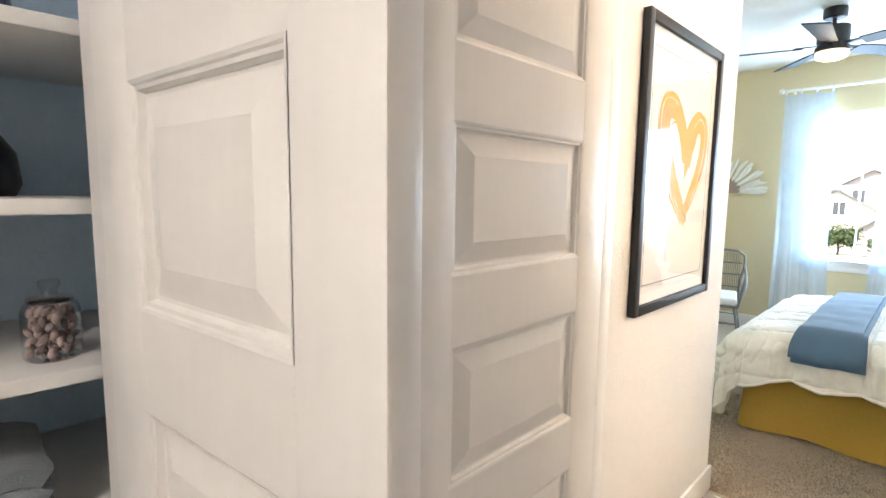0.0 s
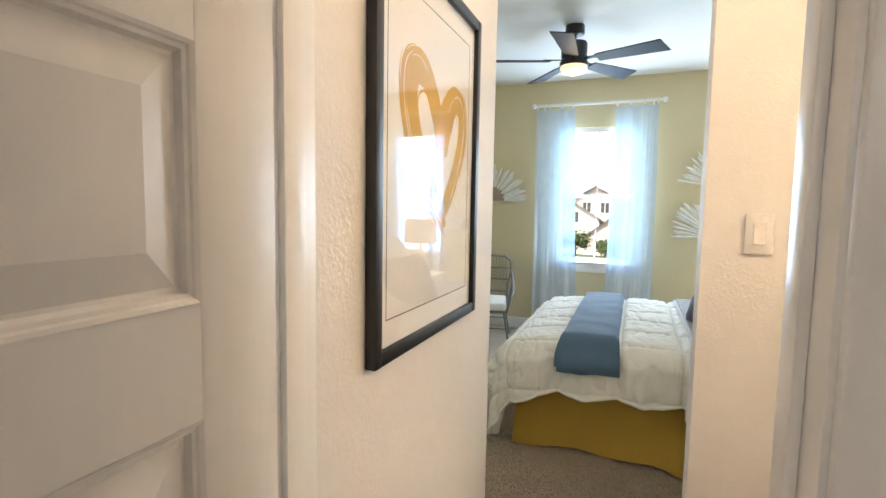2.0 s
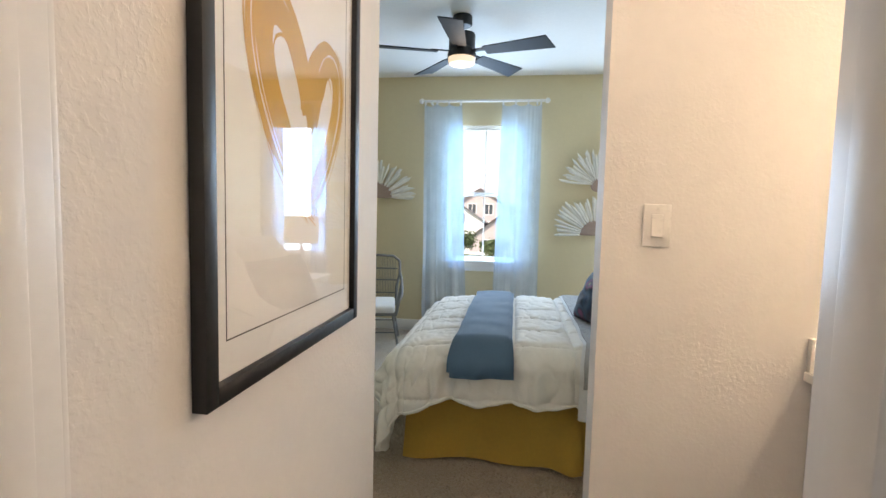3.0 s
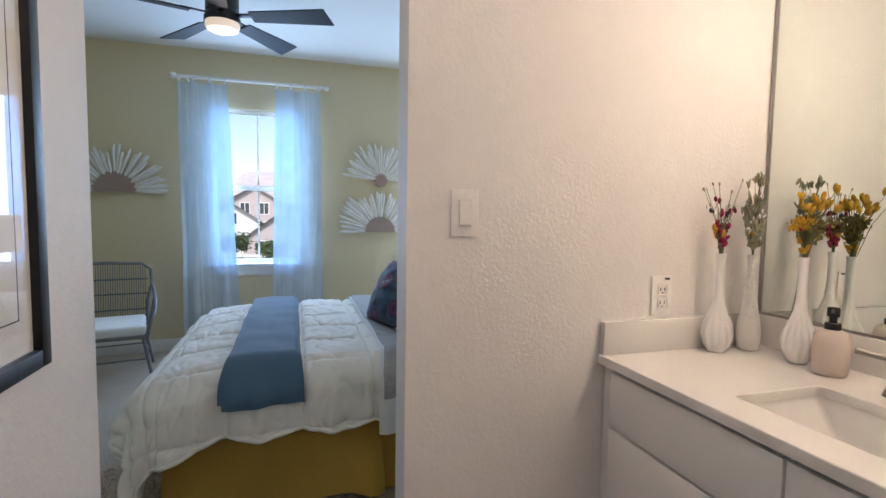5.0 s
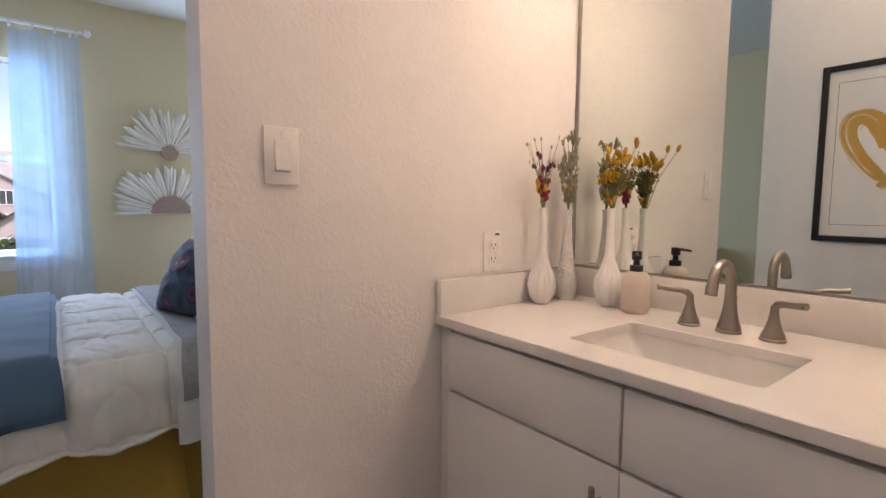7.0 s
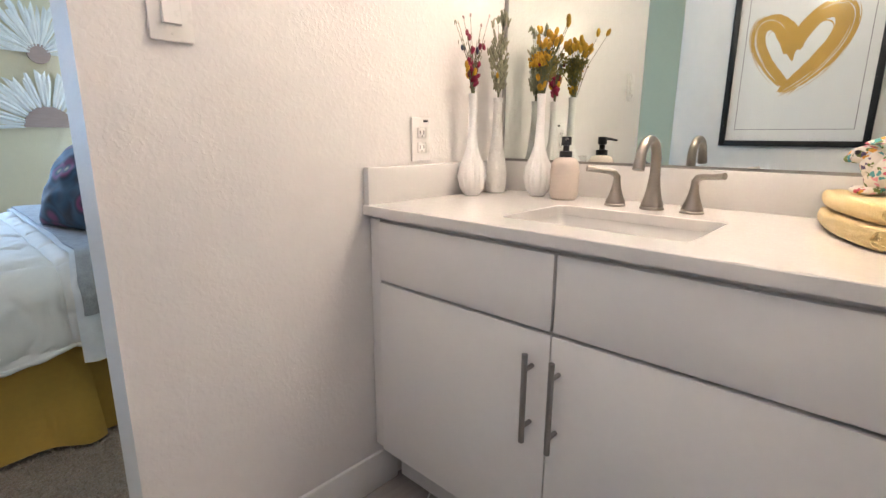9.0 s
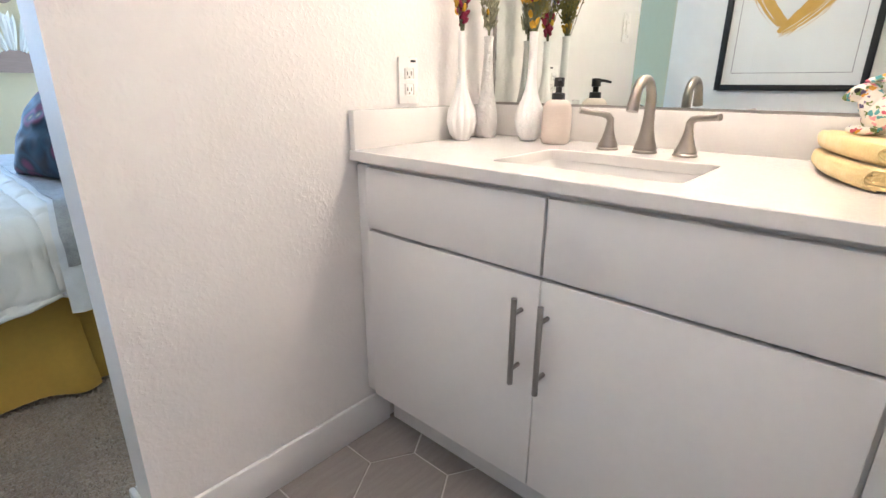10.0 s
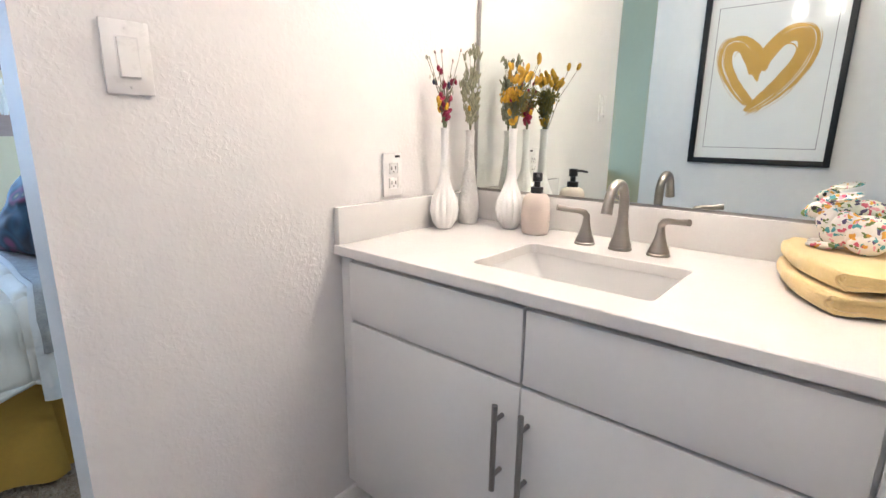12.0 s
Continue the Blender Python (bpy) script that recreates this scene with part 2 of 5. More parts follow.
LINEN = mat("pale_blue_linen", (0.72, 0.73, 0.75), 0.9, vary=0.06, scale=10, bump=0.006, bump_scale=26)
CUSHION = cushion_mat("peacock_velvet")
WICKER = mat("grey_wicker", (0.17, 0.17, 0.17), 0.6, vary=0.15, fine=120)
SEAT_CLOTH = mat("white_seat_cloth", (0.74, 0.73, 0.71), 0.9, vary=0.04, bump=0.0006, bump_scale=220)
PALM = mat("bleached_palm", (0.86, 0.85, 0.80), 0.8, vary=0.12, scale=20, stretch=(1, 1, 0.3), island=0.10)
ROSE_WOOD = mat("pinkish_wood", (0.36, 0.26, 0.22), 0.7, vary=0.15, scale=6, stretch=(2, 2, 14))
CARPET = mat("beige_carpet", (0.42, 0.34, 0.26), 0.98, vary=0.18, scale=5, fine=110, bump=0.012, bump_scale=95, sheen=0.3)
TUFT = mat("carpet_yarn", (0.47, 0.385, 0.30), 0.98, vary=0.12, island=0.20, sheen=0.3)
GROUT = mat("pale_grout", (0.66, 0.63, 0.60), 0.9, vary=0.08, fine=200)
TILE = mat("grey_stone_tile", (0.34, 0.31, 0.285), 0.42, vary=0.22, scale=7, fine=90, stretch=(1.2, 9, 1), each=0.10, coat=0.1)
MIRROR = bpy.data.materials.new("silvered_mirror")
MIRROR.use_nodes = True
MIRROR.node_tree.nodes["Principled BSDF"].inputs["Metallic"].default_value = 1.0
MIRROR.node_tree.nodes["Principled BSDF"].inputs["Roughness"].default_value = 0.01
MIRROR.node_tree.nodes["Principled BSDF"].inputs["Base Color"].default_value = (0.80, 0.855, 0.82, 1)
SHADE_GLOW = glow_mat("frosted_shade", (1.0, 0.80, 0.60), 8.0)
# glow of the two added fill fittings, hall pendant and bath ceiling
FILL_GLOW = glow_mat("fill_glow", (1.0, 0.92, 0.84), 4.0)
FAN_GLOW = glow_mat("fan_lens", (1.0, 0.76, 0.52), 0.28)
LAMP_SHADE = glow_mat("linen_lampshade", (1.0, 0.80, 0.66), 0.28)
FAN_BLACK = mat("matte_black_metal", (0.014, 0.016, 0.020), 0.42, vary=0.1)
BLADE = mat("dark_blade", (0.016, 0.020, 0.027), 0.55, vary=0.12, spec=0.25, stretch=(1, 1, 1))
STEM = mat("dry_stem", (0.16, 0.17, 0.09), 0.9, vary=0.2, island=0.2)
MAGENTA = mat("magenta_petal", (0.30, 0.015, 0.055), 0.8, vary=0.2, island=0.3)
YELLOW_BUD = mat("yellow_bud", (0.58, 0.34, 0.02), 0.85, vary=0.2, island=0.25)
OLIVE = mat("olive_yarrow", (0.22, 0.19, 0.05), 0.9, vary=0.25, island=0.3)
OAT = mat("pale_oat", (0.36, 0.35, 0.23), 0.9, vary=0.2, island=0.3)
FLORAL = floral_mat("floral_cotton")
WHITE_FURN = mat("white_furniture", (0.76, 0.75, 0.72), 0.45, vary=0.03)
STUCCO_W = mat("white_siding", (0.78, 0.77, 0.74), 0.8, vary=0.08, scale=1)
STUCCO_P = mat("tan_brick", (0.55, 0.48, 0.46), 0.85, vary=0.15, scale=2, fine=12)
ROOF = mat("grey_shingle", (0.50, 0.47, 0.47), 0.9, vary=0.2, scale=2, fine=10)
GRASS = mat("lawn", (0.10, 0.14, 0.05), 0.95, vary=0.25, scale=0.3, fine=3)
LEAF = mat("foliage", (0.12, 0.17, 0.07), 0.8, vary=0.2, island=0.4)
BARK = mat("bark", (0.12, 0.09, 0.07), 0.9, vary=0.2)
DARK_PANE = mat("dark_window", (0.05, 0.07, 0.09), 0.1)
CANDY = mat("wrapped_sweets", (0.62, 0.44, 0.40), 0.35, vary=0.3, island=0.6)

# ---- mesh helpers ----
BASES = {}


def mesh_of(name, bm, material, smooth=True, angle=38):
    me = bpy.data.meshes.new(name)
    bm.normal_update()
    bm.to_mesh(me)
    bm.free()
    me.materials.append(material)
    if smooth:
        me.polygons.foreach_set("use_smooth", [True] * len(me.polygons))
        me.set_sharp_from_angle(angle=radians(angle))
    return me


def structure(name, bm, material, label="", smooth=True):
    return tagged(new(name, mesh_of(name, bm, material, smooth)), label, name.rstrip("_0123456789").split("_")[0], kind="structure")


def thing(name, base, label, category, group=""):
    ob = new(name)
    ob.empty_display_size = 0.05
    ob.location = base
    BASES[ob.name] = Matrix.Translation(-Vector(base))
    return tagged(ob, label, category, group)


def single(name, bm, material, label, category, group="", smooth=True):
    return tagged(new(name, mesh_of(name, bm, material, smooth)), label, category, group)


def part(name, bm, material, parent, label="", smooth=True, angle=38):
    ob = new(name, mesh_of(name, bm, material, smooth, angle))
    ob.parent = parent
    ob.matrix_parent_inverse = BASES.get(parent.name, Matrix())
    return tagged(ob, label)


def box(bm, x0, x1, y0, y1, z0, z1, bevel=0.0, seg=2):
    r = bmesh.ops.create_cube(bm, size=1.0)
    vs = r["verts"]
    for v in vs:
        v.co = Vector((x0 + (v.co.x + 0.5) * (x1 - x0), y0 + (v.co.y + 0.5) * (y1 - y0), z0 + (v.co.z + 0.5) * (z1 - z0)))
    if bevel:
        es = {e for v in vs for e in v.link_edges}
        bmesh.ops.bevel(bm, geom=list(es), offset=bevel, segments=seg, affect="EDGES", profile=0.5)
    return bm


def boxes(*rows, bevel=0.0):
    bm = bmesh.new()
    for r in rows:
        box(bm, *r, bevel=bevel)
    return bm


def lathe(profile, centre=(0, 0, 0), seg=32, bm=None, flute=0, depth=0.0):
    """Turned shape from (radius, height) rows; flute: ribs round it of that depth where it bulges."""
    bm = bm or bmesh.new()
    c = Vector(centre)
    top = max(r for r, _ in profile)
    rings = []
    for r, z in profile:
        ring = []
        for k in range(seg):
            a = 2 * math.pi * k / seg
            rr = r * (1 + (depth * abs(math.sin(a * flute / 2)) * (r / top) ** 2 if flute else 0))
            ring.append(bm.verts.new(c + Vector((rr * math.cos(a), rr * math.sin(a), z))))
        rings.append(ring)
    for a, b in zip(rings, rings[1:]):
        for k in range(seg):
            bm.faces.new((a[k], a[(k + 1) % seg], b[(k + 1) % seg], b[k]))
    for ring, flip in ((rings[0], True), (rings[-1], False)):
        if profile[0 if flip else -1][0] > 0.0005:
            bm.faces.new(ring[::-1] if flip else ring)
    return bm


def tube(pts, radius, seg=10, bm=None, closed=False):
    """A round tube along points; radius a number or one per point."""
    bm = bm or bmesh.new()
    pts = [Vector(p) for p in pts]
    n = len(pts)
    up = Vector((0.3, 0.2, 1)).normalized()
    rings = []
    for i, p in enumerate(pts):
        a, b = (pts[i - 1] if i or closed else p), (pts[(i + 1) % n] if i < n - 1 or closed else p)
        d = (b - a).normalized()
        side = d.cross(up)
        if side.length < 0.05:
            side = d.cross(Vector((1, 0, 0)))
        side.normalize()
        up = side.cross(d).normalized()
        r = radius[i] if isinstance(radius, (list, tuple)) else radius
        rings.append([bm.verts.new(p + r * (math.cos(t) * side + math.sin(t) * up)) for t in (2 * math.pi * k / seg for k in range(seg))])
    for i in range(n if closed else n - 1):
        a, b = rings[i], rings[(i + 1) % n]
        for k in range(seg):
            bm.faces.new((a[k], a[(k + 1) % seg], b[(k + 1) % seg], b[k]))
    if not closed:
        bm.faces.new(rings[0][::-1]), bm.faces.new(rings[-1])
    return bm


def arc(centre, r, a0, a1, n, u=(1, 0, 0), v=(0, 0, 1)):
    c, u, v = Vector(centre), Vector(u), Vector(v)
    return [c + r * (math.cos(radians(a0 + (a1 - a0) * k / n)) * u + math.sin(radians(a0 + (a1 - a0) * k / n)) * v) for k in range(n + 1)]


def sheet(fn, nu, nv, thick=0.0, bm=None):
    """A cloth-like grid from fn(u, v) with u, v in 0..1; thick: a second face behind and a closed rim."""
    bm = bm or bmesh.new()
    g = [[bm.verts.new(fn(i / nu, j / nv)) for j in range(nv + 1)] for i in range(nu + 1)]
    for i in range(nu):
        for j in range(nv):
            bm.faces.new((g[i][j], g[i + 1][j], g[i + 1][j + 1], g[i][j + 1]))
    if thick:
        bm.normal_update()
        h = [[bm.verts.new(v.co - v.normal * thick) for v in row] for row in g]
        for i in range(nu):
            for j in range(nv):
                bm.faces.new((h[i][j + 1], h[i + 1][j + 1], h[i + 1][j], h[i][j]))
        rim = [(0, j) for j in range(nv)] + [(i, nv) for i in range(nu)] + [(nu, j) for j in range(nv, 0, -1)] + [(i, 0) for i in range(nu, 0, -1)]
        for (a, c), (d, e) in zip(rim, rim[1:] + rim[:1]):
            bm.faces.new((g[a][c], g[d][e], h[d][e], h[a][c]))
    return bm


def blob(bm, centre, radii, seg=10, rings=6, turn=None):
    m = Matrix.Translation(centre) @ (turn or Matrix()) @ Matrix.Diagonal((*radii, 1))
    return bmesh.ops.create_uvsphere(bm, u_segments=seg, v_segments=rings, radius=1.0, matrix=m)


def wob(x, y, z, s=1.0):
    return noise.noise(Vector((x, y, z)) * s)


# ---- structure: walls, floors, ceilings ----
T = 0.115
structure("wall_switch", boxes((0.098, 1.265, 2.40, 2.40 + T, 0, CEIL)), BATH_PAINT, "textured off-white painted bathroom wall")
structure("wall_switch_bedroom_face", boxes((0.0995, 1.87, 2.4 + T, 2.4 + T + 0.006, 0, CEIL)), YELLOW_PAINT, "pale yellow painted bedroom side of the wall")
structure("wall_mirror", boxes((1.265, 1.265 + T, -1.60, 2.40 + T, 0, CEIL)), BATH_PAINT, "off-white painted wall behind the vanity")
structure("wall_picture", boxes((-0.72, -0.605, 1.255, 2.47, 0, CEIL)), BATH_PAINT, "off-white painted wall beside the bedroom opening")
structure("wall_doorway", boxes((-0.72, -0.545, 1.14, 1.255, 0, CEIL), (0.063, 1.265, 1.14, 1.255, 0, CEIL), (-0.545, 0.063, 1.14, 1.255, 2.065, CEIL)), BATH_PAINT, "off-white painted wall round a doorway")
structure("wall_closet_side", boxes((-0.775, -0.66, 0.215, 1.14, 0, CEIL), (-0.775, -0.66, -1.6, -0.29, 0, CEIL), (-0.775, -0.66, -0.29, 0.215, 2.065, CEIL)), BATH_PAINT, "off-white painted wall with a linen closet opening")
structure("wall_back", boxes((-1.4, 1.38, -1.715, -1.60, 0, CEIL)), BATH_PAINT, "off-white painted back wall")
structure("wall_closet", boxes((-1.30, -1.20, -0.45, 0.55, 0, CEIL), (-1.20, -0.775, 0.40, 0.50, 0, CEIL), (-1.20, -0.775, -0.45, -0.35, 0, CEIL)), CLOSET_COOL_LIT, "inside of the linen closet, cool daylight cast put in as pale blue")


def window_wall(name, holes, x0, x1, y0, y1, z1):
    rows, x = [], x0
    for a, b, c, d in sorted(holes):
        rows += [(x, a, y0, y1, 0, z1), (a, b, y0, y1, 0, c), (a, b, y0, y1, d, z1)]
        x = b
    rows.append((x, x1, y0, y1, 0, z1))
    return structure(name, boxes(*rows), YELLOW_PAINT, "pale yellow painted bedroom wall with windows")


WINDOWS = ((-0.86, -0.11, 0.77, 2.15), (1.00, 1.62, 0.77, 2.15))
window_wall("wall_window", WINDOWS, -2.72, 1.87, WIN_Y, WIN_Y + 0.15, CEIL)
structure("wall_bedroom_left", boxes((-2.72, -2.60, 2.35, WIN_Y, 0, CEIL)), YELLOW_PAINT, "pale yellow painted bedroom wall")
structure("wall_bedroom_right", boxes((1.75, 1.87, 2.521, WIN_Y, 0, CEIL)), YELLOW_PAINT, "pale yellow painted bedroom wall behind the bed head")
structure("wall_bedroom_near", boxes((-2.60, -0.722, 2.355, 2.47, 0, CEIL)), YELLOW_PAINT, "pale yellow painted bedroom wall beside the opening")
structure("ceiling", boxes((-2.72, 1.87, -1.75, WIN_Y + 0.15, CEIL, CEIL + 0.15)), CEIL_PAINT, "flat white textured ceiling")

# baseboards: a tall flat board with an eased top
def base_run(x0, x1, y0, y1, h=0.115):
    return box(bmesh.new(), x0, x1, y0, y1, 0.0, h, bevel=0.004)


for row in ((0.086, 0.762, 2.386, 2.3985), (0.084, 0.0965, 2.386, 2.535), (-0.6035, -0.590, 1.274, 2.484), (-2.58, -0.605, 2.4715, 2.484),
            (-2.598, 1.748, WIN_Y - 0.014, WIN_Y - 0.0015), (-2.5985, -2.585, 2.49, WIN_Y - 0.02), (0.0965, 1.74, 2.5225, 2.535), (1.735, 1.7485, 2.54, WIN_Y - 0.02)):
    structure("baseboard", base_run(*row), TRIM, "white painted baseboard")

# door jamb with its stop, and flat casings on both sides
LX, RX = -0.527, 0.047
structure("door_jamb", boxes((LX - 0.018, LX, 1.136, 1.259, 0, 2.05), (RX, RX + 0.018, 1.136, 1.259, 0, 2.05), (LX - 0.018, RX + 0.018, 1.136, 1.259, 2.05, 2.068),
                             (LX, LX + 0.011, 1.182, 1.225, 0, 2.05), (RX - 0.011, RX, 1.182, 1.225, 0, 2.05), bevel=0.002), TRIM, "white painted door jamb with stop")


def casing(x0, x1, y0, y1, z0, z1, ogee):
    """A board with a rounded outer bead and a step."""
    bm = box(bmesh.new(), x0, x1, y0, y1, z0, z1, bevel=0.003)
    box(bm, *ogee, bevel=0.004)
    return bm


structure("trim_casing_right", casing(RX + 0.006, RX + 0.066, 1.257, 1.271, 0, 2.11, (RX + 0.044, RX + 0.068, 1.257, 1.277, 0, 2.112)), TRIM, "white painted door casing")
structure("trim_casing_left", casing(-0.6035, LX - 0.006, 1.257, 1.271, 0, 2.11, (-0.6035, -0.583, 1.257, 1.277, 0, 2.112)), TRIM, "white painted door casing")
structure("trim_casing_inner_right", casing(RX + 0.006, RX + 0.066, 1.124, 1.138, 0, 2.11, (RX + 0.044, RX + 0.068, 1.118, 1.138, 0, 2.112)), TRIM, "white painted door casing")
structure("trim_casing_inner_left", casing(LX - 0.066, LX - 0.006, 1.124, 1.138, 0, 2.11, (LX - 0.068, LX - 0.044, 1.118, 1.138, 0, 2.112)), TRIM, "white painted door casing")
structure("trim_closet_casing", casing(-0.658, -0.646, 0.222, 0.276, 0, 2.11, (-0.658, -0.640, 0.258, 0.278, 0, 2.112)), TRIM, "white painted closet casing")


# windows: frame, two sashes with a muntin, stool and apron
def window(name, x0, x1, z0, z1):
    w = thing(name, ((x0 + x1) / 2, WIN_Y + 0.08, z0), "white double-hung window with a centre muntin", "window")
    w["kind"] = "structure"
    y0, y1 = WIN_Y + 0.05, WIN_Y + 0.11
    zm, xm = 1.452, (x0 + x1) / 2
    f = 0.035
    part("window_frame", boxes((x0, x0 + f, y0, y1, z0, z1), (x1 - f, x1, y0, y1, z0, z1), (x0 + f, x1 - f, y0, y1, z1 - f, z1), (x0 + f, x1 - f, y0, y1, z0, z0 + f), bevel=0.003), TRIM, w)
    part("meeting_rail", boxes((x0 + f, x1 - f, y0 - 0.004, y1 - 0.01, zm - 0.022, zm + 0.022), bevel=0.003), TRIM, w)
    for za, zb, dy in ((z0 + f, zm - 0.022, 0.0), (zm + 0.022, z1 - f, 0.012)):
        part("muntin", boxes((xm - 0.008, xm + 0.008, y0 + 0.012 + dy, y0 + 0.03 + dy, za, zb), bevel=0.002), TRIM, w)
        for xa, xb in ((x0 + f, xm - 0.008), (xm + 0.008, x1 - f)):
            pane = part("pane", sheet(lambda u, v, xa=xa, xb=xb, za=za, zb=zb, dy=dy: (xa + (xb - xa) * u, y0 + 0.02 + dy, za + (zb - za) * v), 1, 1), PANE, w, smooth=False)
            pane.visible_shadow = False
    part("window_sill", boxes((x0 - 0.05, x1 + 0.05, WIN_Y - 0.045, WIN_Y + 0.05, z0 - 0.022, z0 + 0.002), bevel=0.005), TRIM, w)
    part("apron", boxes((x0 - 0.03, x1 + 0.03, WIN_Y - 0.014, WIN_Y - 0.001, z0 - 0.11, z0 - 0.023), bevel=0.004), TRIM, w)
    return w


for k, (a, b, c, d) in enumerate(WINDOWS):
    window("window_%d" % (k + 1), a, b, c, d)

# ---- bedroom floor and bath floor ----
structure("floor_bedroom", sheet(lambda u, v: (-2.72 + 4.59 * u, 2.45 + 3.6 * v, 0.004 * wob(u * 9, v * 9, 0)), 90, 70), CARPET, "beige short-pile carpet")


def hexagon(r, h):
    bm = bmesh.new()
    lo = [bm.verts.new((r * math.sin(math.pi / 3 * k), r * math.cos(math.pi / 3 * k), -0.004)) for k in range(6)]
    mid = [bm.verts.new((v.co.x, v.co.y, h - 0.001)) for v in lo]
    top = [bm.verts.new((v.co.x * 0.988, v.co.y * 0.988, h)) for v in lo]
    for a, b in ((lo, mid), (mid, top)):
        for k in range(6):
            bm.faces.new((a[k], b[k], b[(k + 1) % 6], a[(k + 1) % 6]))
    bm.faces.new(top[::-1])
    return bm


bath_floor = structure("floor_bath", boxes((-1.20, 1.265, -1.6, 2.45, -0.05, -0.003)), GROUT, "grey hexagonal tile floor with pale grout")


# ---- panelled doors ----
def panel_door(name, m, width, height, rails, stiles, label):
    """A five-panel moulded door in its own plane: x along the leaf, y its thickness, z up; m places it."""
    d = thing(name, m.translation, label, "door")
    t = 0.035
    x0, x1 = stiles
    zs = rails
    bm = bmesh.new()
    box(bm, 0, x0, 0, t, 0, height, bevel=0.002)
    box(bm, x1, width, 0, t, 0, height, bevel=0.002)
    edges = [0.0] + [z for ab in zs for z in ab] + [height]
    for a, b in zip(edges[0::2], edges[1::2]):
        box(bm, x0 - 0.001, x1 + 0.001, 0.0006, t - 0.0006, a, b)
    bmesh.ops.transform(bm, matrix=m, verts=bm.verts)
    part("leaf_frame", bm, DOOR_PAINT, d)
    for a, b in zs:
        pm = bmesh.new()
        for side in (0, 1):
            steps = ((0.0, 0.0), (0.004, 0.0015), (0.006, 0.004), (0.010, 0.005), (0.013, 0.0125), (0.017, 0.0130), (0.052, 0.0030))
            rings = []
            for inset, dep in steps:
                y = dep if side == 0 else t - dep
                rings.append([pm.verts.new(c) for c in ((x0 + inset, y, a + inset), (x1 - inset, y, a + inset), (x1 - inset, y, b - inset), (x0 + inset, y, b - inset))])
            for r, s in zip(rings, rings[1:]):
                for k in range(4):
                    f = (r[k], r[(k + 1) % 4], s[(k + 1) % 4], s[k])
                    pm.faces.new(f if side == 0 else f[::-1])
            pm.faces.new(rings[-1] if side == 0 else rings[-1][::-1])
        bmesh.ops.transform(pm, matrix=m, verts=pm.verts)
        part("panel", pm, DOOR_PAINT, d, smooth=False)
    return d


RAILS = [(0.118 + 0.362 * k, 0.363 + 0.362 * k) for k in range(5)]
room_door = panel_door("door_1", Matrix.Translation((-0.487, 0.532, 0.012)) @ pose(0, 0, 0, 0, 0, 90), 0.597, 2.03, RAILS, (0.103, 0.490), "white moulded panel door standing open against the wall")
part("hinge", lathe([(0.006, 1.60), (0.006, 1.69)], (-0.500, 1.134, 0), 10), NICKEL, room_door, "satin nickel hinge")
part("hinge", lathe([(0.006, 0.25), (0.006, 0.34)], (-0.500, 1.134, 0), 10), NICKEL, room_door, "satin nickel hinge")
closet_door = panel_door("door_2", Matrix.Translation((-0.655, 0.205, 0.012)) @ pose(0, 0, 0, 0, 0, 8.0), 0.470, 2.03, RAILS, (0.095, 0.372), "white moulded panel closet door swung wide open")

# ---- linen closet: shelves and what lies on them ----
for z in (0.50, 0.855, 1.095, 1.335, 1.575):
    single("closet_shelf", box(bmesh.new(), -1.195, -0.79, -0.345, 0.395, z - 0.022, z, bevel=0.003), TRIM, "white painted closet shelf", "shelf", "closet shelves")


def jar(x, y, z):
    j = thing("glass_jar", (x, y, z), "clear glass jar full of wrapped sweets on a closet shelf", "jar")
    body = part("jar_body", lathe([(0.034, 0.0), (0.037, 0.005), (0.037, 0.072), (0.033, 0.083), (0.027, 0.085)], (x, y, z + 0.001), 28), JAR_GLASS, j, "clear glass body")
    body.visible_shadow = False
    lid = part("lid", lathe([(0.029, 0.085), (0.029, 0.091), (0.011, 0.095), (0.009, 0.100), (0.014, 0.112), (0.013, 0.117), (0.0, 0.118)], (x, y, z + 0.001), 24), JAR_GLASS, j, "glass lid with a knob")
    lid.visible_shadow = False
    rnd = random.Random(4)
    bm = bmesh.new()
    for _ in range(120):
        a, r = rnd.uniform(0, 6.28), 0.029 * math.sqrt(rnd.random())
        blob(bm, (x + r * math.cos(a), y + r * math.sin(a), z + rnd.uniform(0.008, 0.076)), (0.009, 0.005, 0.005), 8, 5, Euler((rnd.random() * 3, rnd.random() * 3, rnd.random() * 3)).to_matrix().to_4x4())
    sweets = part("sweets", bm, CANDY, j, "mixed pink, cream and dark wrapped sweets")
    sweets["kind"] = "stuff"


jar(-0.875, 0.172, 1.095)
bm = bmesh.new()
lathe([(0.10, 0.0), (0.11, 0.02), (0.105, 0.07), (0.08, 0.11), (0.03, 0.13), (0.0, 0.132)], (-1.04, 0.055, 1.335), 24, bm)
single("black_basket", bm, FRAME_BLACK, "rounded black cloth bag on a closet shelf", "bag")
for k in range(3):
    single("folded_towel", sheet(lambda u, v: (-1.02 + 0.2 * u, 0.0 + 0.14 * v + 0.004 * wob(u * 5, v * 5, k), 0.862 + 0.030 * k + 0.012 * math.sin(math.pi * v) ** 0.3 + 0.004 * wob(u * 8, v * 7, k + 3)), 14, 12, -0.026), GREY_TERRY, "folded blue-grey towel stacked on a closet shelf", "towel", "folded towels in the closet")
single("folded_cloth", box(bmesh.new(), -1.10, -0.90, -0.06, 0.16, 1.576, 1.63, bevel=0.02, seg=4), NAVY_TERRY, "folded dark cloth on the top closet shelf", "cloth")

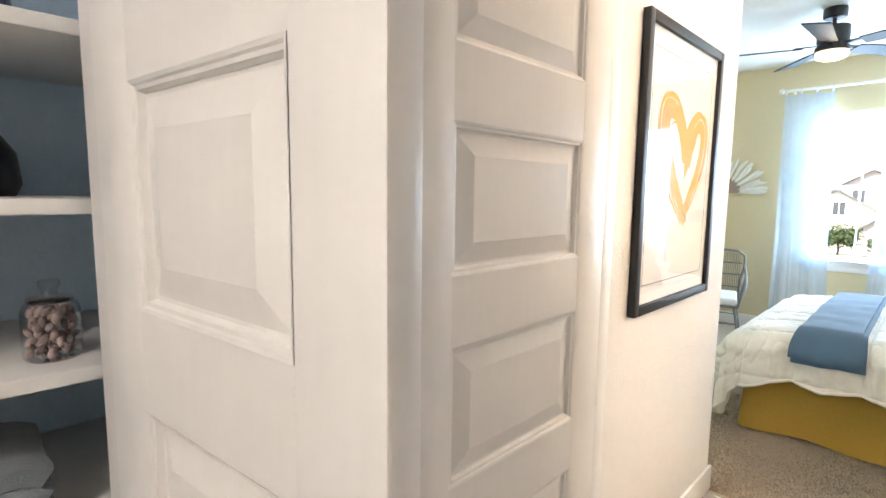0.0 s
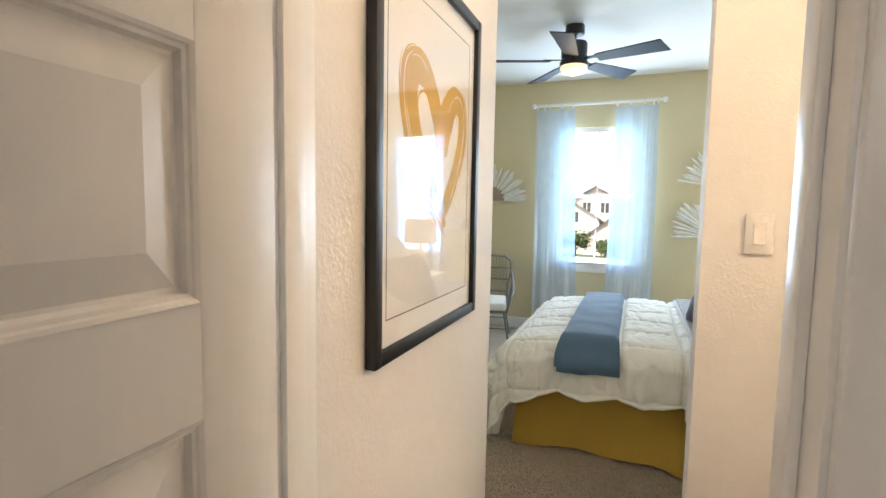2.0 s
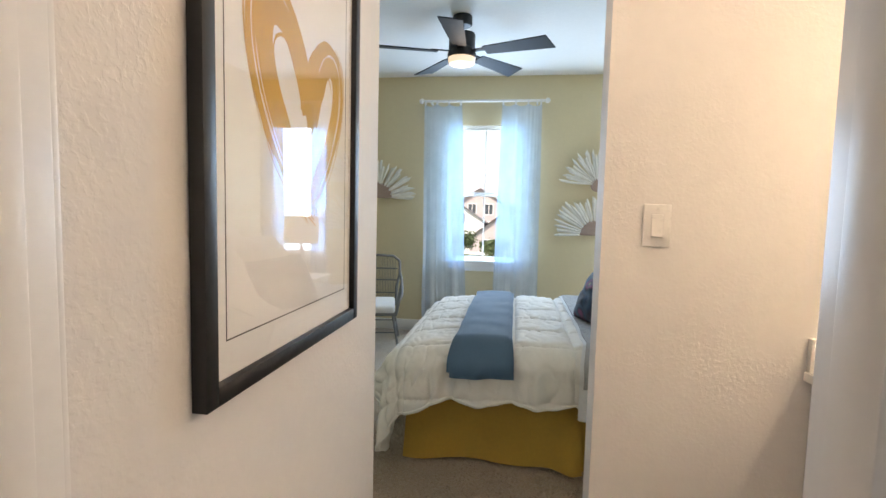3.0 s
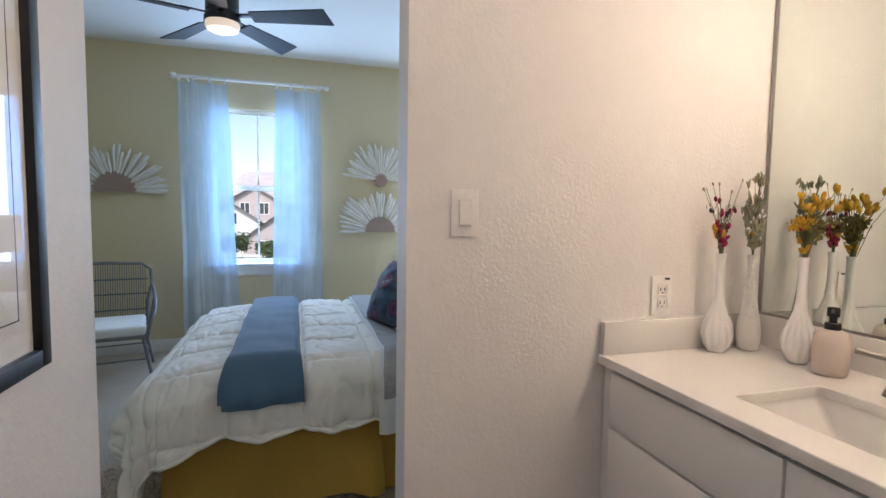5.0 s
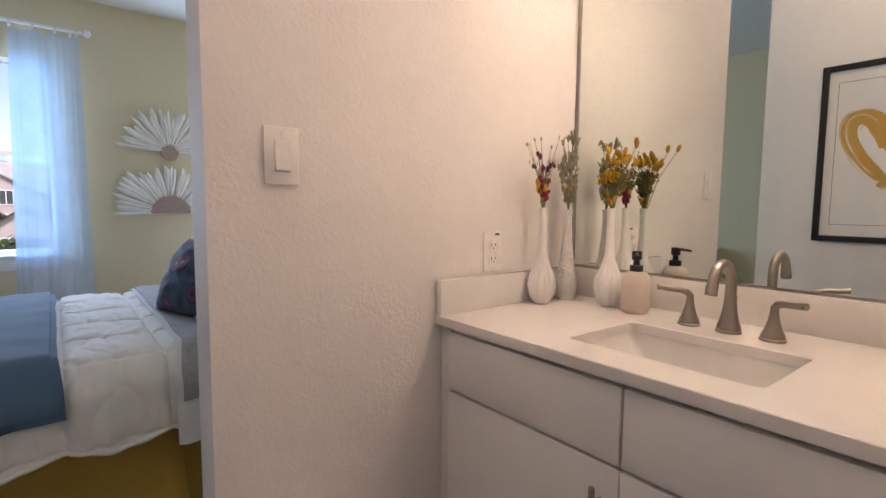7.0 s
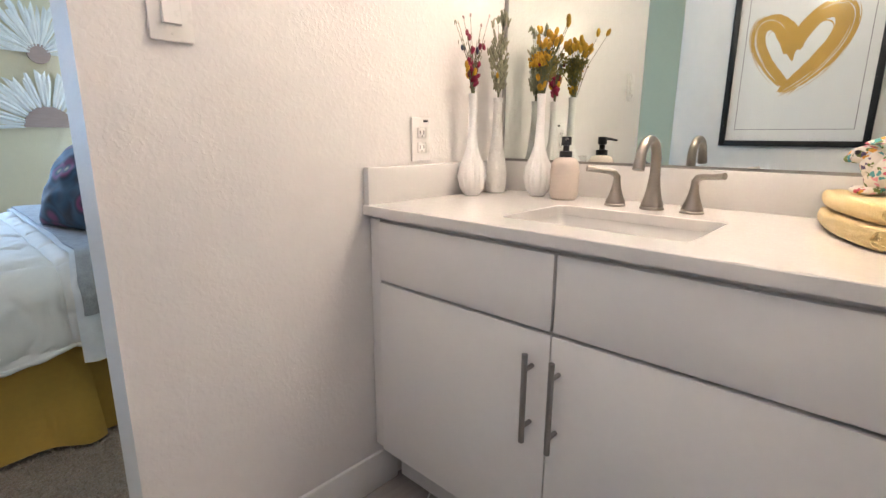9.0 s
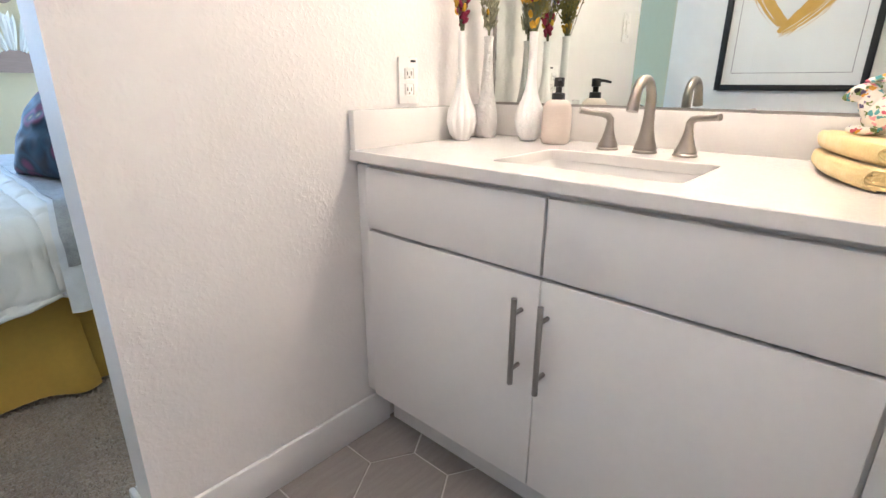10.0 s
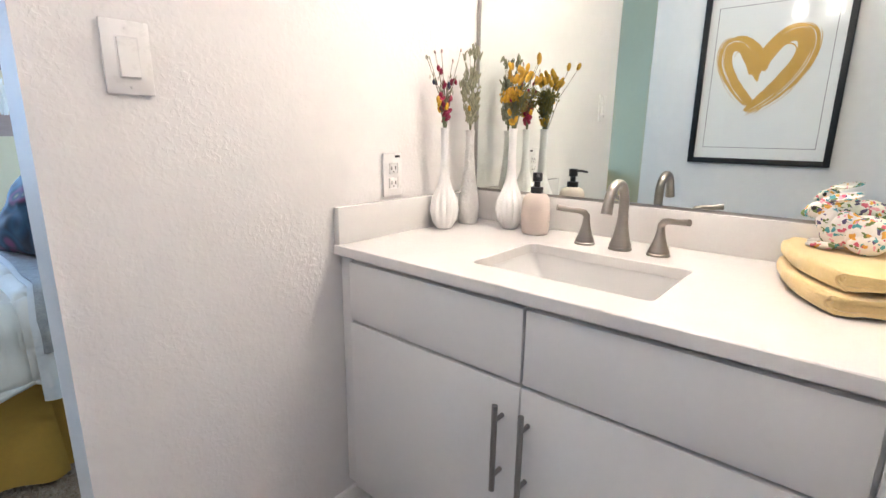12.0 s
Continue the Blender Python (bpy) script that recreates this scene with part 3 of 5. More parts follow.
# ---- towel bar behind the door ----
bar = thing("towel_bar", (-0.66, 0.60, 1.405), "brushed nickel towel bar behind the open door", "towel bar")
part("rod", tube([(-0.605, 0.434, 1.400), (-0.605, 1.02, 1.400)], 0.009, 12), NICKEL, bar)
for y in (0.432, 1.02):
    pm = lathe([(0.022, 0.0), (0.024, 0.006), (0.016, 0.012), (0.010, 0.03), (0.011, 0.045), (0.014, 0.050), (0.0155, 0.058), (0.013, 0.066), (0.007, 0.070), (0.0, 0.071)], (0, 0, 0), 24)
    bmesh.ops.transform(pm, matrix=pose(-0.6595, y, 1.400, 0, 90, 0), verts=pm.verts)
    part("end_post", pm, NICKEL, bar)


def hung_towel(name, y0, y1, front, back, off, label):
    """A towel over the bar: down its back, over, and down its front."""
    L = front + back

    def at(u, v):
        s = u * L
        y = y0 + (y1 - y0) * v
        if s < back:
            x, z = -0.605 - 0.014 - off, 1.406 - (back - s)
        else:
            x, z = -0.605 + 0.018 + off, 1.406 - (s - back)
        k = min(abs(s - back) / 0.03, 1.0)
        x = -0.605 + (x + 0.605) * k
        z = min(z + 0.012 * (1 - k) + off, 1.420 + off)
        drop = abs(s - back)
        pinch = math.exp(-((drop - 0.20) / 0.09) ** 2)
        y = y + (0.5 * (y0 + y1) - y) * 0.22 * min(1.0, drop / 0.20)
        x += (0.010 * math.sin(v * 19 + 2 * off * 100) * (0.3 + 0.7 * (1 - pinch)) + 0.004 * wob(u * 20, v * 20, off * 90)) * k * (1 if s > back else 0.4)
        return (max(x, -0.652), y, z)

    return single(name, sheet(at, 64, 22, 0.007), NAVY_TERRY, label, "towel", "towels on the bar")


hung_towel("bath_towel", 0.450, 0.72, 0.80, 0.60, 0.0, "navy blue terry bath towel hung over the bar")
hung_towel("hand_towel", 0.515, 0.70, 0.355, 0.30, 0.012, "navy blue terry hand towel laid over the bath towel")
for z in (1.245, 1.160):
    ring = [(-0.592 + 0.032 * math.cos(a) * (1 if math.cos(a) > 0 else 0.5), 0.587 + 0.130 * math.sin(a), z + 0.006 * math.sin(3 * a)) for a in (2 * math.pi * k / 32 for k in range(32))]
    bm = bmesh.new()
    for dz in (-0.009, 0.0, 0.009):
        tube([(x + 0.003 * math.sin(9 * y * 7 + dz * 400), y, zz + dz) for x, y, zz in ring], 0.0042, 6, bm, closed=True)
    single("jute_tie", bm, JUTE, "jute cord wound round the hanging towels", "cord", "cords on the towels")

# ---- vanity ----
CT = 0.848
vanity = thing("vanity_cabinet", (0.95, 1.84, 0), "white slab-front bathroom vanity cabinet with bar pulls", "cabinet")
part("body", boxes((0.700, 1.263, 1.258, 2.398, 0.146, 0.660), (0.700, 0.722, 1.258, 2.398, 0.660, 0.822), (1.240, 1.263, 1.258, 2.398, 0.660, 0.822), (0.722, 1.240, 1.258, 1.276, 0.660, 0.822), (0.722, 1.240, 2.380, 2.398, 0.660, 0.822)), CAB_SHADE, vanity)
part("toe_kick", boxes((0.775, 0.79, 1.26, 2.384, 0.0, 0.147)), CAB_SHADE, vanity)
part("filler", boxes((0.690, 0.701, 2.357, 2.397, 0.147, 0.812), bevel=0.001), CABINET, vanity)
part("filler", boxes((0.690, 0.701, 1.258, 1.318, 0.147, 0.812), bevel=0.001), CABINET, vanity)


def front(name, y0, y1, z0, z1, pull=None):
    f = part(name, boxes((0.679, 0.6985, y0, y1, z0, z1), bevel=0.0018), CABINET, vanity)
    if pull:
        pm = tube([(0.650, pull, 0.412), (0.650, pull, 0.606)], 0.006, 14)
        for z in (0.446, 0.572):
            tube([(0.650, pull, z), (0.6795, pull, z)], 0.005, 10, pm)
        part("bar_pull", pm, STEEL, f, "brushed steel bar pull")


front("drawer_front", 1.842, 2.353, 0.653, 0.808)
front("drawer_front", 1.326, 1.836, 0.653, 0.808)
front("door", 1.8405, 2.353, 0.149, 0.645, 1.878)
front("door", 1.326, 1.8375, 0.149, 0.645, 1.818)


def ring_slab(x0, x1, y0, y1, hx0, hx1, hy0, hy1, z0, z1, r=0.018):
    """A slab with a rounded rectangular hole through it."""
    bm = bmesh.new()

    def loop(xa, xb, ya, yb, rad):
        pts = []
        for cx, cy, a in ((xb - rad, yb - rad, 0), (xa + rad, yb - rad, 90), (xa + rad, ya + rad, 180), (xb - rad, ya + rad, 270)):
            pts += [(cx + rad * math.cos(radians(a + 90 * k / 5)), cy + rad * math.sin(radians(a + 90 * k / 5))) for k in range(6)]
        return pts

    o, h = loop(x0, x1, y0, y1, 0.002), loop(hx0, hx1, hy0, hy1, r)
    e = 0.002
    levels = [(o, z0), (o, z1 - e), (loop(x0 + e, x1 - e, y0 + e, y1 - e, 0.002), z1), (loop(hx0 - e, hx1 + e, hy0 - e, hy1 + e, r), z1), (h, z1 - e), (h, z0)]
    rings = [[bm.verts.new((x, y, z)) for x, y in pts] for pts, z in levels]
    rings.append(rings[0])
    for a, b in zip(rings, rings[1:]):
        for k in range(len(a)):
            bm.faces.new((a[k], a[(k + 1) % len(a)], b[(k + 1) % len(a)], b[k]))
    return bm


top = thing("countertop", (0.95, 1.84, 0.823), "white quartz vanity countertop with low splashbacks", "countertop")
part("slab", ring_slab(0.667, 1.263, 1.257, 2.398, 0.768, 1.034, 1.640, 2.034, 0.8225, CT), QUARTZ, top, smooth=False)
part("back_splash", boxes((1.243, 1.263, 1.257, 2.377, CT - 0.001, 0.943), bevel=0.0015), QUARTZ, top)
part("side_splash", boxes((0.672, 1.263, 2.378, 2.398, CT - 0.001, 0.943), bevel=0.0015), QUARTZ, top)


def basin():
    bm = bmesh.new()

    def loop(i, z, r):
        xa, xb, ya, yb = 0.764 + i[0], 1.038 - i[1], 1.636 + i[2], 2.038 - i[3]
        pts = []
        for cx, cy, a in ((xb - r, yb - r, 0), (xa + r, yb - r, 90), (xa + r, ya + r, 180), (xb - r, ya + r, 270)):
            pts += [bm.verts.new((cx + r * math.cos(radians(a + 15 * k)), cy + r * math.sin(radians(a + 15 * k)), z)) for k in range(7)]
        return pts

    rows = [((-0.02, -0.02, -0.02, -0.02), 0.8215, 0.03), ((0, 0, 0, 0), 0.8215, 0.018), ((0.002, 0.002, 0.003, 0.003), 0.812, 0.018), ((0.016, 0.008, 0.030, 0.050), 0.735, 0.016),
            ((0.022, 0.012, 0.040, 0.064), 0.712, 0.016), ((0.034, 0.022, 0.056, 0.080), 0.703, 0.018), ((0.10, 0.10, 0.15, 0.16), 0.697, 0.02)]
    rings = [loop(*r) for r in rows]
    for a, b in zip(rings, rings[1:]):
        for k in range(len(a)):
            bm.faces.new((a[k], a[(k + 1) % len(a)], b[(k + 1) % len(a)], b[k]))
    bm.faces.new(rings[-1])
    return bm


sink = thing("sink", (0.90, 1.84, 0.697), "white undermount rectangular porcelain sink", "sink")
part("bowl", basin(), PORCELAIN, sink, angle=24)
part("drain", lathe([(0.022, 0.0), (0.022, 0.003), (0.016, 0.004), (0.015, 0.001), (0.0, 0.001)], (0.90, 1.837, 0.6975), 24), NICKEL, sink, "brushed nickel drain")

# faucet: gooseneck spout and two lever handles, each free-standing on the counter
spout = thing("faucet", (1.122, 1.833, CT), "brushed nickel widespread gooseneck faucet with two lever handles", "faucet")
part("spout_base", lathe([(0.0285, 0.0), (0.0290, 0.004), (0.0272, 0.007), (0.0262, 0.0075), (0.0268, 0.010), (0.0258, 0.015), (0.0205, 0.030), (0.0160, 0.052), (0.0132, 0.075), (0.0122, 0.085)], (1.122, 1.833, CT), 32), NICKEL, spout)
neck = [(1.122, 1.833, CT + 0.08), (1.122, 1.833, CT + 0.105)] + [tuple(p) for p in arc((1.072, 1.833, CT + 0.118), 0.050, 0, 168, 16)]
last = Vector(neck[-1])
neck += [tuple(last + Vector((-0.004, 0, -0.014))), tuple(last + Vector((-0.008, 0, -0.028)))]
part("neck", tube(neck, [0.0122] * 4 + [0.0116] * (len(neck) - 7) + [0.0120, 0.0130, 0.0134], 16), NICKEL, spout)
part("lift_rod", tube([(1.146, 1.833, CT + 0.058), (1.152, 1.833, CT + 0.085)], 0.004, 8), NICKEL, spout)


def handle(y, tip):
    h = part("handle", lathe([(0.0268, 0.0), (0.0272, 0.004), (0.0252, 0.0065), (0.0244, 0.007), (0.0248, 0.009), (0.0236, 0.013), (0.0175, 0.027), (0.0118, 0.046), (0.0094, 0.060), (0.0088, 0.068)], (1.122, y, CT), 32), NICKEL, spout)
    a, t = Vector((1.122, y, CT + 0.062)), Vector(tip)
    mid = [a, a + Vector((0, 0, 0.012)), a.lerp(t, 0.10) + Vector((0, 0, 0.018)), a.lerp(t, 0.28) + Vector((0, 0, 0.016)), a.lerp(t, 0.6) + Vector((0, 0, 0.008)), t]
    part("lever", tube(mid, [0.0088, 0.0090, 0.0087, 0.0074, 0.0068, 0.0080], 14), NICKEL, h)


handle(1.927, (1.068, 1.985, CT + 0.096))
handle(1.740, (1.088, 1.672, CT + 0.092))

# mirror, with a slim metal channel
mirror = thing("mirror", (1.26, 1.84, 0.944), "frameless wall mirror above the vanity with slim metal edge channel", "mirror")
part("mirror_glass", boxes((1.2565, 1.2635, 1.262, 2.3855, 0.950, 1.975)), MIRROR, mirror, smooth=False)
part("edge_channel", boxes((1.2535, 1.2638, 2.3855, 2.397, 0.944, 1.980)), STEEL, mirror, "satin metal side channel")
part("bottom_channel", boxes((1.2535, 1.2638, 1.262, 2.3855, 0.9435, 0.9500)), STEEL, mirror, "satin metal bottom channel")

# light above the mirror
fixture = thing("vanity_light", (1.26, 1.83, 2.16), "three-light brushed nickel vanity fixture with frosted shades", "wall lamp")
part("back_plate", boxes((1.245, 1.2645, 1.47, 2.01, 2.17, 2.24), bevel=0.004), NICKEL, fixture)
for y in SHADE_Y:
    part("arm", tube([(1.25, y, 2.205), (1.13, y, 2.205), (1.13, y, 2.145)], 0.008, 10), NICKEL, fixture)
    part("shade", lathe([(0.030, 0.125), (0.034, 0.120), (0.050, 0.06), (0.056, 0.0), (0.053, 0.0), (0.047, 0.06), (0.030, 0.115)], (1.13, y, 2.025), 24), SHADE_GLOW, fixture, "frosted white glass shade")

# pendant body made up to carry the hall fill lamp, never in view
dome = thing("fill_pendant", (-0.04, -0.95, CEIL), "unseen fill light shaped as a frosted glass pendant on a nickel stem", "ceiling lamp")
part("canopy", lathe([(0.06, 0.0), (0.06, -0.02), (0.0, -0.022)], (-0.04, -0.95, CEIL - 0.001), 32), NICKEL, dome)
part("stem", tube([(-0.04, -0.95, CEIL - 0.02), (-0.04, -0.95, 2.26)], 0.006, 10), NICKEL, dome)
part("shade", lathe([(0.030, 0.15), (0.060, 0.13), (0.095, 0.03), (0.10, 0.0), (0.094, 0.0), (0.055, 0.12), (0.028, 0.145)], (-0.04, -0.95, 2.11), 32), FILL_GLOW, dome)
# flush body added out of view to house the bath fill lamp
flush = thing("fill_ceiling_light", (-0.10, 1.95, CEIL), "unseen fill light shaped as a flush ceiling lamp over the vanity area", "ceiling lamp")
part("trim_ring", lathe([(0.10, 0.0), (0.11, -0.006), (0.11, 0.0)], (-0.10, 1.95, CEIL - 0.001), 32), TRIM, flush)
part("lens", lathe([(0.098, -0.002), (0.0, -0.006)], (-0.10, 1.95, CEIL - 0.002), 32), FILL_GLOW, flush, "lit frosted lens")

# switch and outlet
def plate(name, x0, x1, z0, z1, label):
    p = thing(name, ((x0 + x1) / 2, 2.397, z0), label, name.replace("_", " "))
    xm, zm = (x0 + x1) / 2, (z0 + z1) / 2
    part("cover_plate", boxes((x0, x1, 2.392, 2.3985, z0, z1), bevel=0.0025), PLASTIC, p)
    return p, xm, zm


def face_disc(bm, x, y, z, r, d):
    m = lathe([(r, 0.0), (r * 0.9, d), (0.0, d)], (0, 0, 0), 14)
    bmesh.ops.transform(m, matrix=pose(x, y, z, 90, 0, 0), verts=m.verts)
    return m


sw, xm, zm = plate("light_switch", 0.211, 0.287, 1.186, 1.308, "white rocker light switch on the textured wall")
part("recess", boxes((xm - 0.018, xm + 0.018, 2.3912, 2.3925, zm - 0.035, zm + 0.035)), CAB_SHADE, sw)
rk = bmesh.new()
vs = [rk.verts.new(c) for c in ((xm - 0.016, 2.3915, zm - 0.033), (xm + 0.016, 2.3915, zm - 0.033), (xm + 0.016, 2.3915, zm + 0.033), (xm - 0.016, 2.3915, zm + 0.033),
                                (xm - 0.015, 2.3845, zm - 0.031), (xm + 0.015, 2.3845, zm - 0.031), (xm + 0.015, 2.3895, zm + 0.032), (xm - 0.015, 2.3895, zm + 0.032))]
for f in ((4, 5, 6, 7), (0, 1, 5, 4), (1, 2, 6, 5), (2, 3, 7, 6), (3, 0, 4, 7)):
    rk.faces.new([vs[k] for k in f])
part("rocker", rk, PLASTIC, sw)
for z in (zm - 0.048, zm + 0.048):
    part("screw", face_disc(None, xm, 2.392, z, 0.0024, 0.001), CAB_SHADE, sw)
ou, xm, zm = plate("wall_outlet", 0.840, 0.911, 0.953, 1.071, "white duplex wall outlet above the splashback")
for z in (zm - 0.022, zm + 0.018):
    part("receptacle", boxes((xm - 0.016, xm + 0.016, 2.3895, 2.3925, z - 0.015, z + 0.015), bevel=0.004), PLASTIC, ou)
    part("slots", boxes((xm - 0.0085, xm - 0.0055, 2.3892, 2.3900, z - 0.004, z + 0.006), (xm + 0.0055, xm + 0.0085, 2.3892, 2.3900, z - 0.004, z + 0.006), (xm - 0.002, xm + 0.002, 2.3892, 2.3900, z - 0.011, z - 0.007)), SLOT, ou)
part("indicator", boxes((xm + 0.008, xm + 0.026, 2.3908, 2.3925, zm + 0.047, zm + 0.053), bevel=0.0005), SLOT, ou, "small dark indicator window")

# ---- vases with dried flowers ----
SLIM = [(0.020, 0.0), (0.022, 0.003), (0.032, 0.022), (0.0375, 0.055), (0.0345, 0.085), (0.0245, 0.115), (0.0158, 0.145), (0.0125, 0.180), (0.0112, 0.230), (0.0115, 0.280), (0.0128, 0.293), (0.0105, 0.293), (0.0095, 0.27)]
CONE = [(0.026, 0.0), (0.029, 0.004), (0.0325, 0.03), (0.0335, 0.055), (0.030, 0.085), (0.022, 0.130), (0.0165, 0.18), (0.0135, 0.23), (0.0130, 0.270), (0.0150, 0.288), (0.0125, 0.288), (0.011, 0.26)]


def buds(bm, rnd, tip, way, n, size, spread, slim=0.52):
    for _ in range(n):
        p = tip + Vector((rnd.uniform(-1, 1), rnd.uniform(-1, 1), rnd.uniform(-1, 1))) * spread
        t = (way + Vector((rnd.uniform(-0.5, 0.5), rnd.uniform(-0.5, 0.5), rnd.uniform(-0.2, 0.5)))).to_track_quat("Z", "Y").to_matrix().to_4x4()
        blob(bm, p, (size * slim, size * slim, size), 7, 6, t)


def stems(base, rnd, n, lo, hi, lean, way=(0, 360)):
    """Stem lines from the mouth of a vase: their tips and directions."""
    out = []
    for _ in range(n):
        a, k = radians(rnd.uniform(*way)), rnd.uniform(0.1, lean)
        h = rnd.uniform(lo, hi)
        tip = Vector(base) + Vector((k * h * math.cos(a), k * h * math.sin(a), h))
        mid = Vector(base).lerp(tip, 0.5) + Vector((-0.008 * math.cos(a), -0.008 * math.sin(a), 0.004))
        out.append((Vector(base) - Vector((0, 0, 0.03)), mid, tip))
    return out


def vase(name, x, y, profile, material, label, flute=0):
    v = thing(name, (x, y, CT), label, "vase", "vases on the vanity")
    part("vase_body", lathe(profile, (x, y, CT + 0.0005), 80 if flute else 40, flute=flute, depth=0.19 if flute else 0), material, v, angle=55)
    return v


v1 = vase("bud_vase", 1.030, 2.335, SLIM, VASE_WHITE, "white fluted ceramic bud vase with magenta and yellow dried flowers", 11)
v2 = vase("bud_vase", 1.150, 2.335, CONE, VASE_ROUGH, "white textured ceramic vase with pale dried oats")
v3 = vase("bud_vase", 1.165, 2.190, SLIM, VASE_WHITE, "white fluted ceramic bud vase with yellow dried yarrow and buds", 11)


def bouquet(v, x, y, z, seed, plan):
    """plan: rows of (name, material, stems, low, high, lean, buds a stem, bud size, spread, label, and the sector in degrees to which it leans, if any)."""
    rnd = random.Random(seed)
    sb = bmesh.new()
    for name, material, n, lo, hi, lean, k, size, spread, label, *way in plan:
        bm = bmesh.new()
        for a, b, c in stems((x, y, z), rnd, n, lo, hi, lean, *way):
            tube([a, b, c], [0.0011, 0.0009, 0.0006], 5, sb)
            buds(bm, rnd, c, (c - b).normalized(), k, size, spread, 0.24 if material == OAT else 0.52)
            if material == OAT:
                buds(bm, rnd, b.lerp(c, 0.45), (c - b).normalized(), k, size, spread * 1.3, 0.22)
        part(name, bm, material, v, label)["kind"] = "stuff"
    part("dry_stem", sb, STEM, v, "thin dry stems")["kind"] = "stuff"


bouquet(v1, 1.030, 2.335, CT + 0.29, 11, (
    ("magenta_bloom", MAGENTA, 8, 0.03, 0.09, 0.24, 4, 0.012, 0.009, "dark magenta petals"),
    ("magenta_sprig", MAGENTA, 6, 0.11, 0.17, 0.22, 1, 0.010, 0.002, "single magenta buds"),
    ("plum_thistle", CUSHION, 2, 0.11, 0.14, 0.30, 3, 0.008, 0.004, "small plum thistle heads"),
    ("yellow_sprig", YELLOW_BUD, 5, 0.05, 0.09, 0.50, 1, 0.011, 0.004, "small yellow buds", (90, 270)),
    ("grey_sprig", OAT, 9, 0.08, 0.20, 0.30, 2, 0.006, 0.006, "wispy pale sprigs"),
    ("pink_tip", CANDY, 4, 0.17, 0.225, 0.28, 1, 0.0055, 0.001, "tiny pale pink tips")))
bouquet(v2, 1.150, 2.335, CT + 0.285, 5, (
    ("oat_spray", OAT, 26, 0.05, 0.16, 0.20, 6, 0.013, 0.011, "pale green oat heads"),
    ("oat_tip", OAT, 10, 0.15, 0.235, 0.13, 4, 0.011, 0.008, "fine oat tips"),
    ("cream_spray", SEAT_CLOTH, 9, 0.07, 0.14, 0.36, 2, 0.008, 0.006, "cream seed heads"),
    ("yellow_sprig", YELLOW_BUD, 2, 0.06, 0.09, 0.35, 1, 0.009, 0.002, "a few yellow buds")))
bouquet(v3, 1.165, 2.190, CT + 0.29, 8, (
    ("yarrow", YELLOW_BUD, 7, 0.085, 0.115, 0.34, 34, 0.0044, 0.013, "flat mustard-yellow yarrow heads", (130, 250)),
    ("yellow_sprig", YELLOW_BUD, 16, 0.13, 0.185, 0.52, 1, 0.0125, 0.004, "bright yellow oval buds", (-110, -10)),
    ("yellow_tuft", YELLOW_BUD, 7, 0.13, 0.175, 0.30, 2, 0.011, 0.006, "upright yellow buds"),
    ("yellow_foliage", YELLOW_BUD, 5, 0.015, 0.05, 0.25, 3, 0.011, 0.005, "curled yellow leaves"),
    ("olive_spray", OLIVE, 22, 0.05, 0.115, 0.55, 22, 0.0042, 0.012, "olive brown flower heads", (-75, 60)),
    ("dark_bloom", MAGENTA, 2, 0.08, 0.10, 0.4, 3, 0.008, 0.005, "dark red petals", (120, 200))))

# soap dispenser
sx, sy = 1.145, 2.090
soap = thing("soap_dispenser", (sx, sy, CT), "blush stoneware soap dispenser with a black pump", "soap dispenser")
part("bottle", lathe([(0.032, 0.0), (0.036, 0.003), (0.039, 0.014), (0.0402, 0.040), (0.0402, 0.080), (0.0375, 0.100), (0.030, 0.112), (0.018, 0.117), (0.014, 0.118)], (sx, sy, CT + 0.0005), 40), SOAP, soap, angle=60)
pump = part("pump", lathe([(0.0175, 0.116), (0.0175, 0.132), (0.0165, 0.134), (0.0085, 0.135), (0.0085, 0.150), (0.0135, 0.151), (0.0135, 0.172), (0.012, 0.174), (0.0, 0.174)], (sx, sy, CT), 24), BLACK, soap, "matte black pump head")
part("nozzle", tube([(sx, sy, CT + 0.168), (sx - 0.024, sy - 0.015, CT + 0.167), (sx - 0.043, sy - 0.027, CT + 0.163)], [0.005, 0.0042, 0.0036], 10), BLACK, pump)


